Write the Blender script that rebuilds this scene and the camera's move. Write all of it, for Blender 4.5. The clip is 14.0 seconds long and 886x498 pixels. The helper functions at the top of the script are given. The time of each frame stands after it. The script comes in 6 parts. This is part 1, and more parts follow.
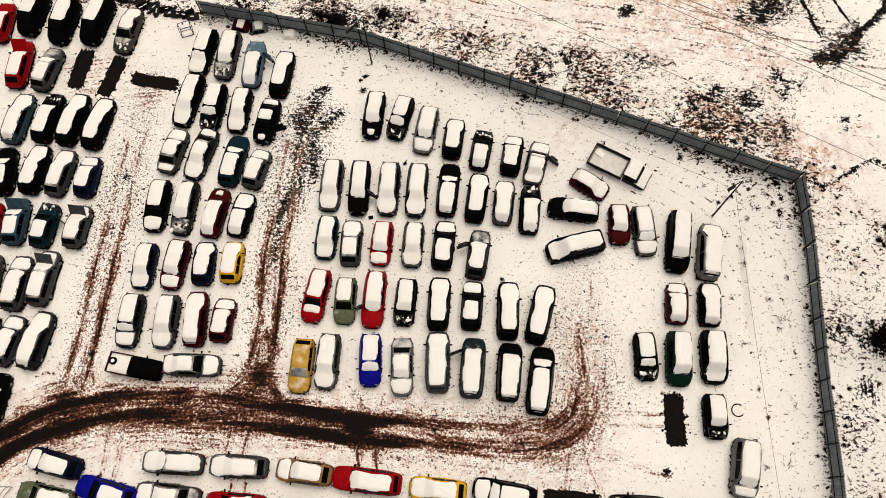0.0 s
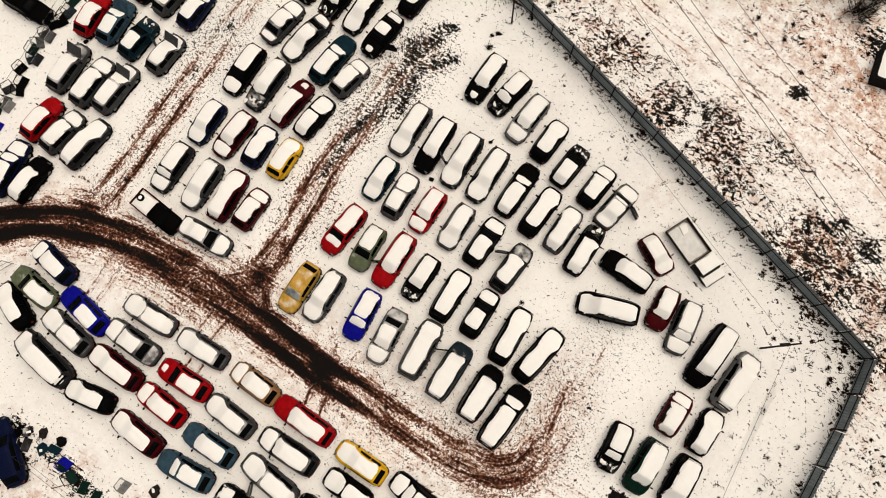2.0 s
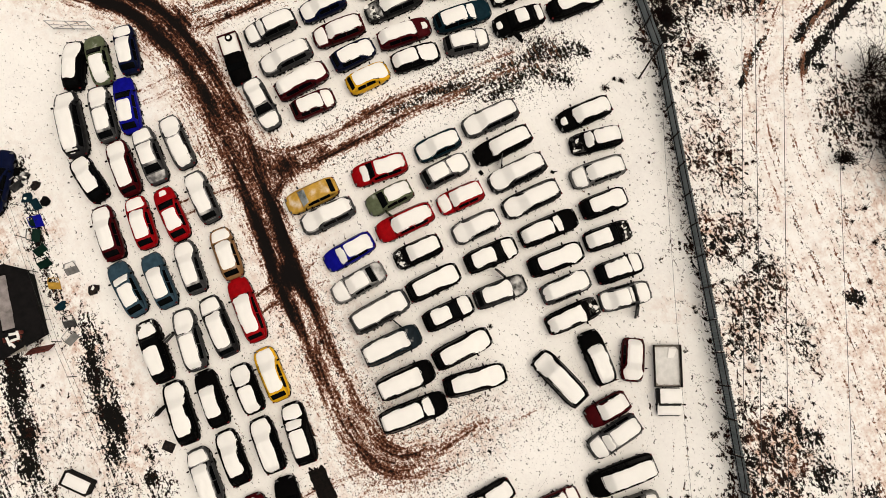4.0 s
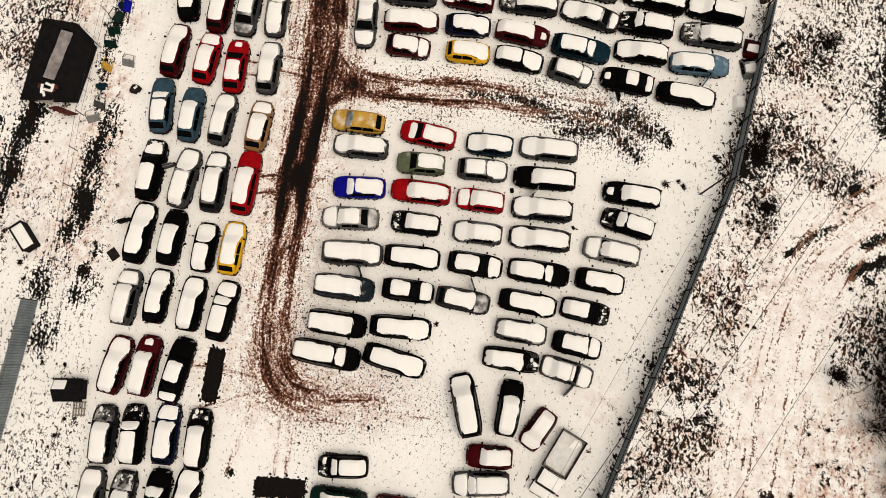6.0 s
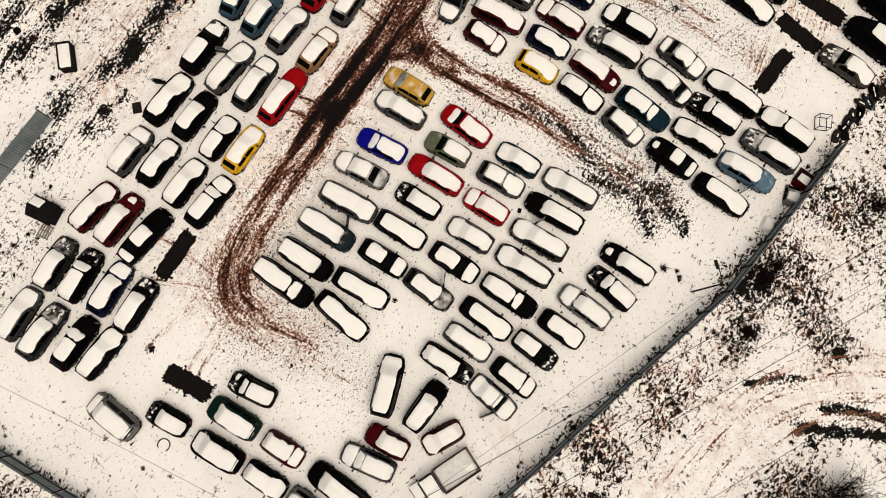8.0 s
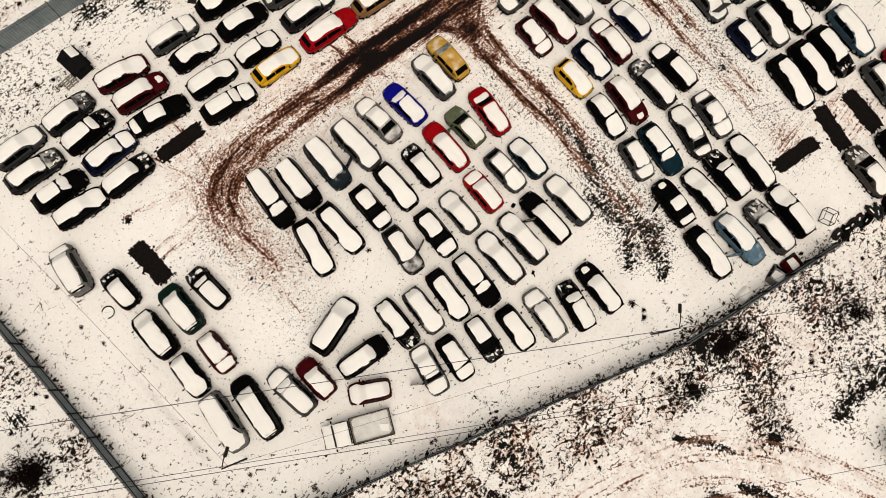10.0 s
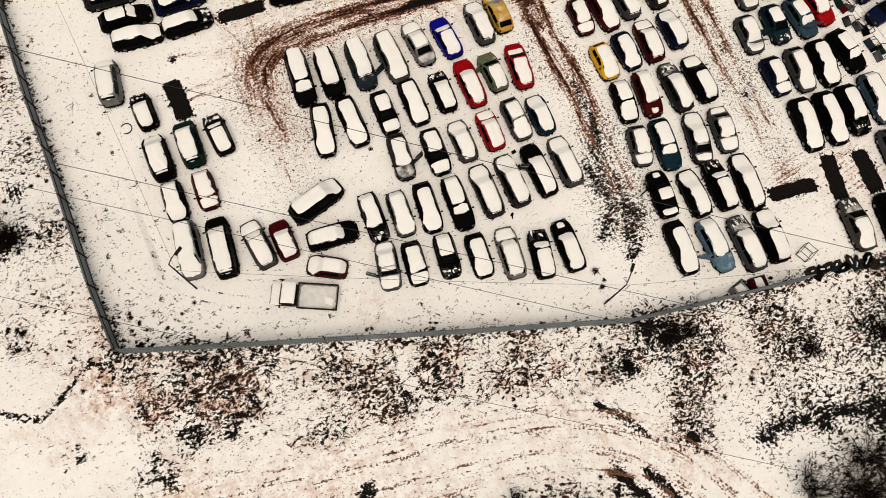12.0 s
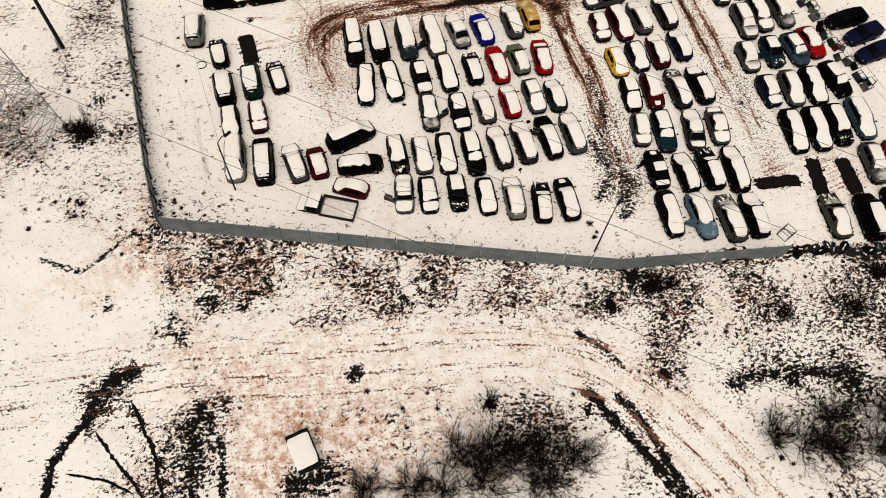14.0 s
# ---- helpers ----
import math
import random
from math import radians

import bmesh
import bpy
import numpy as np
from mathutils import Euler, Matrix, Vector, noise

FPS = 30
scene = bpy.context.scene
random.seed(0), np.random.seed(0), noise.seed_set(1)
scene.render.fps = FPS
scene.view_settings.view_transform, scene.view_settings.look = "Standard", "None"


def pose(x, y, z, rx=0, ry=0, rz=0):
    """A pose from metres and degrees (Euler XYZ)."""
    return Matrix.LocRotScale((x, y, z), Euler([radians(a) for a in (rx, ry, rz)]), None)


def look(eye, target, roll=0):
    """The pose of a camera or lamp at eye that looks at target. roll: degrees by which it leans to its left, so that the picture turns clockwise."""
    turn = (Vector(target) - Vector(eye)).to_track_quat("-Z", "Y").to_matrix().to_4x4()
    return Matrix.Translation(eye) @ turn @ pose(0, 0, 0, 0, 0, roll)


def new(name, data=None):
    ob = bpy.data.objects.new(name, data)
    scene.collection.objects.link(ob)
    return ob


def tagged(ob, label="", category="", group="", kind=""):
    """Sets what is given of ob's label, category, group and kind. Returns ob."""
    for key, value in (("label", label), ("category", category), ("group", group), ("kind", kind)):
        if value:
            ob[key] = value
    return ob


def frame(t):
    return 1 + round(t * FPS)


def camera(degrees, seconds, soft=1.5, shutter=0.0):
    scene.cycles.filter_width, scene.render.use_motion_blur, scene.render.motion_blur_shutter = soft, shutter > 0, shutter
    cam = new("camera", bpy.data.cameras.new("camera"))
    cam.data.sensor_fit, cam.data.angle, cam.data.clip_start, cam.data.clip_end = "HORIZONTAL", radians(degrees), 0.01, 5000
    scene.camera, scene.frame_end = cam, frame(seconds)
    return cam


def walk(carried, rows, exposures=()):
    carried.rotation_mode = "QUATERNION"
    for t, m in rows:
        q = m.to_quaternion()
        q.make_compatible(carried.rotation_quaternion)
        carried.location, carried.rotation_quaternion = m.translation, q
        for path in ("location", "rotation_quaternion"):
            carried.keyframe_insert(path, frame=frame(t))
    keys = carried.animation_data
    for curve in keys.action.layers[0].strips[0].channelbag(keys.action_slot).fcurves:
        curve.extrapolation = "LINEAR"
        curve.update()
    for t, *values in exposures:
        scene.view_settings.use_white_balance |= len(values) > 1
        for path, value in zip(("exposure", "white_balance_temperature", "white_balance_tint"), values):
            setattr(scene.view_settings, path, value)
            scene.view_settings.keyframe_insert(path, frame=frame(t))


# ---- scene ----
# camera and its flight: seconds, eye in metres, turn in degrees
cam = camera(61.4, 14.0, soft=0.35)
PATH = [
    (0, 1.002, 0.006, 60.032, 18.593, 1.502, 0.748),
    (0.5, 1.665, 3.613, 59.777, 16.186, 1.425, 6.754),
    (1, 2.289, 6.544, 59.594, 13.710, 1.688, 14.138),
    (1.5, 2.887, 8.597, 59.543, 11.632, 1.894, 21.471),
    (2, 3.436, 10.032, 59.490, 10.115, 2.008, 28.609),
    (2.5, 3.861, 11.346, 59.520, 9.008, 2.014, 35.811),
    (3, 4.201, 12.525, 59.517, 8.288, 1.944, 43.254),
    (3.2, 4.173, 12.826, 59.453, 8.105, 1.713, 46.395),
    (5.3, 7.068, 17.692, 59.787, 8.759, 1.382, 83.337),
    (5.5, 7.207, 18.131, 59.783, 8.818, 1.344, 85.845),
    (6, 7.133, 19.179, 59.707, 8.731, 0.914, 93.501),
    (6.5, 6.903, 20.103, 59.663, 8.548, 0.506, 100.627),
    (7, 6.693, 20.963, 59.724, 8.375, 0.146, 107.010),
    (7.5, 6.586, 21.792, 59.855, 8.321, -0.174, 112.879),
    (8, 6.577, 22.767, 59.900, 8.376, -0.335, 117.874),
    (8.2, 6.679, 23.253, 59.901, 8.519, -0.356, 119.889),
    (10.3, 9.161, 29.540, 60.028, 10.967, -2.000, 138.590),
    (10.5, 9.428, 30.577, 60.032, 11.361, -2.030, 140.335),
    (11, 10.211, 34.236, 60.017, 12.711, -2.154, 145.277),
    (11.5, 11.309, 38.662, 59.998, 14.458, -2.341, 150.025),
    (12, 12.479, 43.397, 59.924, 16.671, -2.426, 154.162),
    (12.5, 13.618, 48.257, 59.823, 19.266, -2.387, 157.414),
    (13, 14.829, 53.165, 59.715, 22.067, -2.375, 159.340),
    (13.5, 16.058, 58.058, 59.602, 24.850, -2.360, 160.793),
    (14, 17.322, 62.965, 59.530, 27.592, -2.321, 162.033),
]
walk(cam, [(t, pose(x, y, z, rx, ry, rz)) for t, x, y, z, rx, ry, rz in PATH], [(0, 0.25, 7300, 11), (8, 0.21, 7300, 11), (10.5, 0.19, 7300, 11), (14, 0.14, 7330, 11)])

# light: a bright, overcast winter sky with a broad, weak sun
world = bpy.data.worlds.new("overcast_sky")
world.use_nodes = True
scene.world = world
wn, wl = world.node_tree.nodes, world.node_tree.links
sky = wn.new("ShaderNodeTexSky")
sky.sky_type, sky.sun_disc = "NISHITA", False
sky.sun_elevation, sky.sun_rotation = radians(62), radians(28)
sky.air_density, sky.dust_density, sky.ozone_density = 1.0, 4.0, 1.0
grey = wn.new("ShaderNodeHueSaturation")
grey.inputs["Saturation"].default_value = 0.25
wl.new(sky.outputs["Color"], grey.inputs["Color"])
wl.new(grey.outputs["Color"], wn["Background"].inputs["Color"])
wn["Background"].inputs["Strength"].default_value = 0.095
sun_data = bpy.data.lights.new("sun", "SUN")
sun_data.energy, sun_data.angle, sun_data.color = 1.1, radians(45), (1.0, 0.95, 0.88)
sun = new("sun", sun_data)
sun.matrix_world = look((0, 0, 90), (-8, -15, 0))

# ---------------------------------------------------------------- materials
def material(name, colour, rough=0.6, metal=0.0, spec=0.3):
    m = bpy.data.materials.new(name)
    m.use_nodes = True
    b = m.node_tree.nodes["Principled BSDF"]
    b.inputs["Base Color"].default_value = (*colour, 1)
    b.inputs["Roughness"].default_value = rough
    b.inputs["Metallic"].default_value = metal
    b.inputs["Specular IOR Level"].default_value = min(spec, 0.1)
    return m


def node(m, kind, **values):
    n = m.node_tree.nodes.new(kind)
    for key, value in values.items():
        if key in n.inputs:
            n.inputs[key].default_value = value
    return n


def link(m, a, b):
    m.node_tree.links.new(a, b)


def bsdf(m):
    return m.node_tree.nodes["Principled BSDF"]


def noise_of(m, scale, detail=4.0, rough=0.55, vector=None):
    n = node(m, "ShaderNodeTexNoise", Scale=scale, Detail=detail, Roughness=rough)
    if vector is None:
        vector = node(m, "ShaderNodeNewGeometry").outputs["Position"]
    link(m, vector, n.inputs["Vector"])
    return n.outputs["Fac"]


def ramp(m, fac, *stops):
    r = m.node_tree.nodes.new("ShaderNodeValToRGB")
    while len(r.color_ramp.elements) < len(stops):
        r.color_ramp.elements.new(0.5)
    for e, (p, c) in zip(r.color_ramp.elements, stops):
        e.position, e.color = p, (*c, 1) if isinstance(c, tuple) else (c, c, c, 1)
    link(m, fac, r.inputs["Fac"])
    return r.outputs["Color"]


def calc(m, op, a, b, clamp=False):
    n = m.node_tree.nodes.new("ShaderNodeMath")
    n.operation, n.use_clamp = op, clamp
    for socket, v in zip(n.inputs, (a, b)):
        if isinstance(v, (int, float)):
            socket.default_value = v
        else:
            link(m, v, socket)
    return n.outputs[0]


def mixed(m, fac, a, b):
    n = m.node_tree.nodes.new("ShaderNodeMix")
    n.data_type = "RGBA"
    for socket, v in ((n.inputs[0], fac), (n.inputs[6], a), (n.inputs[7], b)):
        if isinstance(v, (int, float)):
            socket.default_value = v
        elif isinstance(v, tuple):
            socket.default_value = (*v, 1)
        else:
            link(m, v, socket)
    return n.outputs[2]


def bump(m, height, strength, distance):
    n = node(m, "ShaderNodeBump", Strength=strength, Distance=distance)
    link(m, height, n.inputs["Height"])
    link(m, n.outputs["Normal"], bsdf(m).inputs["Normal"])


def step(m, value, low, high):
    n = node(m, "ShaderNodeMapRange")
    n.interpolation_type = "SMOOTHSTEP"
    n.inputs["From Min"].default_value, n.inputs["From Max"].default_value = low, high
    link(m, value, n.inputs["Value"])
    return n.outputs["Result"]


SNOW = (0.86, 0.84, 0.80)


def snow_material(name):
    m = material(name, SNOW, 0.7, 0, 0.2)
    link(m, ramp(m, noise_of(m, 1.3), (0.3, (0.83, 0.81, 0.775)), (0.7, SNOW)), bsdf(m).inputs["Base Color"])
    bump(m, noise_of(m, 7.0), 0.25, 0.03)
    return m


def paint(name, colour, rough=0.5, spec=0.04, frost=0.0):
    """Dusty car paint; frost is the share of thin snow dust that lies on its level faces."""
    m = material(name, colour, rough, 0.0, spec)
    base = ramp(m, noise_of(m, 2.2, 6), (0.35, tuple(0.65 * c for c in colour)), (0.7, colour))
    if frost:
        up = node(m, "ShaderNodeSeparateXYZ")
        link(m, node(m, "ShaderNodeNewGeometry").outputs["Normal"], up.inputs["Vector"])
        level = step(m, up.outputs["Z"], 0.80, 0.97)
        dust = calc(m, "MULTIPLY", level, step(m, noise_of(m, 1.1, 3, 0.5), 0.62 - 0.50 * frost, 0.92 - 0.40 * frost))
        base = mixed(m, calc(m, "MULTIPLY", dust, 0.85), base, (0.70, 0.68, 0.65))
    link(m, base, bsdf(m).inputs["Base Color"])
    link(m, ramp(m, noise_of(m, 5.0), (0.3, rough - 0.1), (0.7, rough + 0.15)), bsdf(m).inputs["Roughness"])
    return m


def worn(name, a, b, scale=3.0, rough=0.8, relief=0.02, metal=0.0):
    m = material(name, a, rough, metal, 0.2)
    link(m, ramp(m, noise_of(m, scale, 6), (0.35, a), (0.65, b)), bsdf(m).inputs["Base Color"])
    bump(m, noise_of(m, scale * 5), 0.4, relief)
    return m


PAINTS = dict(
    black=paint("black_paint", (0.0022, 0.0020, 0.0020), 0.6, 0.015),
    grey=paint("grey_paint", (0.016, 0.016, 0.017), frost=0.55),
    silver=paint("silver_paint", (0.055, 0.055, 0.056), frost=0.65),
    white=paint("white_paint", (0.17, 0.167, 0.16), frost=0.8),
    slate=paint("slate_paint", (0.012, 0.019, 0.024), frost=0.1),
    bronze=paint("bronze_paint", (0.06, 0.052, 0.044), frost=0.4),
    red=paint("red_paint", (0.34, 0.003, 0.006)),
    maroon=paint("dark_red_paint", (0.055, 0.0018, 0.0035)),
    blue=paint("blue_paint", (0.003, 0.004, 0.24)),
    navy=paint("navy_paint", (0.003, 0.006, 0.028)),
    teal=paint("dark_teal_paint", (0.003, 0.020, 0.030)),
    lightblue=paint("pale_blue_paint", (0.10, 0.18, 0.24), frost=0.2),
    steelblue=paint("steel_blue_paint", (0.034, 0.070, 0.098)),
    green=paint("dark_green_paint", (0.003, 0.018, 0.012)),
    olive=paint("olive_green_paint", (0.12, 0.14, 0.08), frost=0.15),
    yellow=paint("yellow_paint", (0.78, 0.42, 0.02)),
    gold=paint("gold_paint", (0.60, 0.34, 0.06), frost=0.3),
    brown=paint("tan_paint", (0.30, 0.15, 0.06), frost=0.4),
)
WORDS = dict(black="black", grey="grey", silver="silver", white="white", slate="slate grey", bronze="bronze grey", red="red", maroon="dark red", blue="bright blue", navy="navy blue",
             teal="dark teal", lightblue="pale blue", steelblue="steel blue", green="dark green", olive="olive green", yellow="yellow", gold="golden yellow", brown="tan brown")
GLASS = material("dark_glass", (0.0022, 0.0025, 0.0027), 0.25, 0, 0.02)
FROSTED = worn("frosted_glass", (0.10, 0.12, 0.12), (0.38, 0.40, 0.40), 2.0, 0.4, 0.0)
TYRE = material("tyre_rubber", (0.003, 0.003, 0.003), 0.9, 0, 0.02)
RIM = material("wheel_rim", (0.16, 0.16, 0.16), 0.5, 0.6)
PLASTIC = material("black_plastic", (0.003, 0.003, 0.003), 0.7, 0, 0.03)
LAMP_CLEAR = material("headlight_lens", (0.10, 0.10, 0.10), 0.2, 0, 0.5)
LAMP_RED = material("tail_lens", (0.09, 0.004, 0.005), 0.3, 0, 0.4)
CAR_SNOW = snow_material("settled_snow")
ENGINE = worn("engine_metal", (0.004, 0.004, 0.004), (0.05, 0.047, 0.044), 9.0, 0.6)
FENCE = worn("fence_sheet", (0.145, 0.172, 0.182), (0.22, 0.25, 0.26), 0.8, 0.6)
IRON = worn("dark_iron", (0.006, 0.005, 0.005), (0.025, 0.017, 0.014), 4.0)
TIMBER = worn("weathered_timber", (0.16, 0.14, 0.12), (0.30, 0.27, 0.23), 5.0)
CONCRETE = worn("concrete", (0.30, 0.29, 0.27), (0.42, 0.40, 0.37), 1.5)
STEEL = worn("galvanised_steel", (0.22, 0.22, 0.22), (0.32, 0.32, 0.31), 3.0, 0.5)
TAR = worn("tar_sheet", (0.003, 0.003, 0.003), (0.007, 0.006, 0.006), 2.0, 0.9)
RUST = worn("rust_red_steel", (0.06, 0.014, 0.010), (0.15, 0.04, 0.03), 3.0)
BARE = worn("bare_dark_soil", (0.003, 0.003, 0.0027), (0.009, 0.006, 0.005), 4.0, 0.95, 0.05)
TWIG = material("dark_twigs", (0.012, 0.007, 0.006), 0.9, 0, 0.02)
STRAW = worn("dry_weeds", (0.004, 0.003, 0.003), (0.03, 0.011, 0.007), 0.35, 0.95)
WIRE = material("cable", (0.03, 0.03, 0.03), 0.8, 0, 0.05)

# ---------------------------------------------------------------- builders
def mesh_of(name, verts, faces, mat=None, smooth=False):
    me = bpy.data.meshes.new(name)
    me.from_pydata([tuple(v) for v in verts], [], faces)
    if mat:
        me.materials.append(mat)
    if smooth:
        me.shade_smooth()
    me.update()
    return me


def part(name, data, mat=None, parent=None, label="", at=None):
    """One mesh object, under a thing or a part where one is given."""
    ob = new(name, data)
    if mat:
        if not data.materials:
            data.materials.append(mat)
        elif data.materials[0] != mat:
            ob.material_slots[0].link = "OBJECT"
            ob.material_slots[0].material = mat
    if parent:
        ob.parent = parent
    if at is not None:
        ob.matrix_basis = at
    if label:
        ob["label"] = label
    return ob


class Shape:
    """Vertices and faces put together from boxes, tubes and lofts."""

    def __init__(self):
        self.v, self.f = [], []

    def add(self, verts, faces, m=None):
        n = len(self.v)
        self.v += [tuple(m @ Vector(p)) if m else tuple(p) for p in verts]
        self.f += [tuple(n + i for i in face) for face in faces]
        return self

    def box(self, x, y, z, sx, sy, sz, m=None, bevel=0.0):
        b = min(bevel, sx / 3, sy / 3, sz / 3)
        if not b:
            v = [(x + i * sx / 2, y + j * sy / 2, z + k * sz / 2) for i in (-1, 1) for j in (-1, 1) for k in (-1, 1)]
            return self.add(v, [(0, 1, 3, 2), (4, 6, 7, 5), (0, 4, 5, 1), (2, 3, 7, 6), (0, 2, 6, 4), (1, 5, 7, 3)], m)
        bm = bmesh.new()
        bmesh.ops.create_cube(bm, size=1.0, matrix=Matrix.Translation((x, y, z)) @ Matrix.Diagonal((sx, sy, sz, 1)))
        bmesh.ops.bevel(bm, geom=bm.edges[:], offset=b, segments=2, affect="EDGES", profile=0.6)
        bm.verts.index_update()
        self.add([p.co for p in bm.verts], [[p.index for p in f.verts] for f in bm.faces], m)
        bm.free()
        return self

    def tube(self, a, b, r, sides=6, r2=None):
        a, b = Vector(a), Vector(b)
        d = (b - a).normalized()
        u = d.orthogonal().normalized()
        w = d.cross(u)
        r2 = r if r2 is None else r2
        v = []
        for p, q in ((a, r), (b, r2)):
            v += [p + q * (math.cos(t) * u + math.sin(t) * w) for t in (2 * math.pi * i / sides for i in range(sides))]
        f = [(i, (i + 1) % sides, sides + (i + 1) % sides, sides + i) for i in range(sides)]
        return self.add(v, f + [tuple(range(sides))[::-1], tuple(range(sides, 2 * sides))])

    def loft(self, rings, close=True, caps=True):
        n = len(rings[0])
        v = [p for ring in rings for p in ring]
        f = []
        for i in range(len(rings) - 1):
            for j in range(n if close else n - 1):
                k = (j + 1) % n
                f.append((i * n + j, i * n + k, (i + 1) * n + k, (i + 1) * n + j))
        if caps:
            f += [tuple(range(n))[::-1], tuple(range((len(rings) - 1) * n, len(rings) * n))]
        return self.add(v, f)

    def mesh(self, name, mat=None, smooth=False):
        return mesh_of(name, self.v, self.f, mat, smooth)


def thing(name, at, label, category, group="", kind=""):
    ob = new(name)
    ob.empty_display_size = 0.3
    ob.matrix_basis = at
    return tagged(ob, label, category, group, kind)


def lerp(table, u):
    """Piecewise-linear reading of a short table of (u, value)."""
    for (a, p), (b, q) in zip(table, table[1:]):
        if u <= b:
            return p + (q - p) * (u - a) / (b - a) if b > a else q
    return table[-1][1]


def fuzz(x, y, seed=0.0):
    return noise.noise((x, y, seed))

# ---------------------------------------------------------------- ground
def away(px, py, line, signed=False):
    """Distance from each place to a bent line, and how far along it the nearest point lies (0 to 1)."""
    best, along, total = np.full(px.shape, 1e9), np.zeros(px.shape), 0.0
    side = np.ones(px.shape)
    size = sum(math.dist(a, b) for a, b in zip(line, line[1:]))
    for (ax, ay), (bx, by) in zip(line, line[1:]):
        n = math.dist((ax, ay), (bx, by))
        s = np.clip(((px - ax) * (bx - ax) + (py - ay) * (by - ay)) / n**2, 0, 1)
        d = np.hypot(px - ax - s * (bx - ax), py - ay - s * (by - ay))
        along = np.where(d < best, (total + s * n) / size, along)
        side = np.where(d < best, np.sign((bx - ax) * (py - ay) - (by - ay) * (px - ax)), side)
        best = np.minimum(best, d)
        total += n
    return (best * side, along * size, along) if signed else (best, along)


def rounded(line, times=3):
    for _ in range(times):
        out = [line[0]]
        for (ax, ay), (bx, by) in zip(line, line[1:]):
            out += [(0.75 * ax + 0.25 * bx, 0.75 * ay + 0.25 * by), (0.25 * ax + 0.75 * bx, 0.25 * ay + 0.75 * by)]
        line = out + [line[-1]]
    return line


def lattice(px, py, scale, seed):
    """Smooth random field of 0 to 1 with cells 1/scale metres wide."""
    rng = np.random.default_rng(seed)
    table = rng.random((256, 256))
    fx, fy = px * scale, py * scale
    ix, iy = np.floor(fx).astype(int), np.floor(fy).astype(int)
    ux, uy = fx - ix, fy - iy
    ux, uy = ux * ux * (3 - 2 * ux), uy * uy * (3 - 2 * uy)
    g = lambda i, j: table[(ix + i) % 256, (iy + j) % 256]
    return (g(0, 0) * (1 - ux) + g(1, 0) * ux) * (1 - uy) + (g(0, 1) * (1 - ux) + g(1, 1) * ux) * uy


def inside(px, py, poly):
    hit = np.zeros(px.shape, bool)
    for (ax, ay), (bx, by) in zip(poly, poly[1:] + poly[:1]):
        if ay != by:
            hit ^= ((ay > py) != (by > py)) & (px < (bx - ax) * (py - ay) / (by - ay) + ax)
    return hit


ROAD = rounded([(-62.00, -17.00), (-46.13, -4.64), (-39.53, 0.34), (-36.12, 3.20), (-31.10, 5.87), (-24.93, 6.63), (-16.54, 6.40), (-7.87, 5.58), (0.16, 4.76), (6.65, 4.43), (9.73, 5.55), (10.80, 8.55), (10.88, 11.95)])
LANE_EAST = rounded([(-17.55, 6.60), (-15.68, 9.72), (-15.22, 12.75), (-15.02, 19.71), (-14.44, 27.92), (-13.50, 33.51)])
LANE_WEST = rounded([(-31.61, 6.06), (-30.35, 9.10), (-30.04, 14.15), (-29.37, 21.14), (-28.73, 30.30), (-28.22, 36.03)])
YARD = [(29.0, 25.9), (18.9, 29.8), (5.0, 35.3), (-8.7, 40.6), (-24.1, 43.8), (-60, 48), (-60, -14), (4, -14.6), (28.2, -18)]
FENCE_NORTH = [(28.75, 25.75), (18.9, 29.75), (5.0, 35.24), (-8.7, 40.55), (-24.1, 43.8)]
FENCE_SIDE = [(28.75, 25.75), (29.0, 20.0), (29.0, 14.0), (28.85, 2.0), (28.4, -8.0), (28.0, -24.0)]
TRAIL = rounded([(60.00, 33.00), (43.44, 37.02), (29.69, 39.06), (14.00, 42.71), (2.05, 45.45), (-5.01, 49.32), (-9.08, 56.73), (-12.09, 65.64), (-13.00, 80.00)])


def blob(px, py, spots):
    out = np.zeros(px.shape)
    for x, y, r, p in spots:
        out = np.maximum(out, p * np.exp(-(((px - x) ** 2 + (py - y) ** 2) / r**2)))
    return out


def bank_height(px, py):
    """A low bank that carries the fences round the north-east corner and runs out into the field."""
    ease = lambda v: np.clip(v, 0, 1) ** 2 * (3 - 2 * np.clip(v, 0, 1))
    north = FENCE_NORTH[::-1]
    d = (py - np.interp(px, [p[0] for p in north], [p[1] for p in north])) * 0.92
    top = np.interp(px, [-9, 0, 15, 29, 45, 90], [0, 0.3, 1.0, 1.3, 1.2, 0])
    rise = top * np.where(d < 0, ease((d + 10) / 10), np.interp(d, [0, 12, 30], [1, 0.8, 0]))
    east = px - 28.9
    side = 1.3 * ease((py - 8) / 18) * np.where(east < 0, ease((east + 10) / 10), np.interp(east, [0, 25, 60], [1, 0.3, 0]))
    return np.where((py < 25.75) & (px > 24), np.maximum(side, np.where(d < 0, rise, 0)), rise)


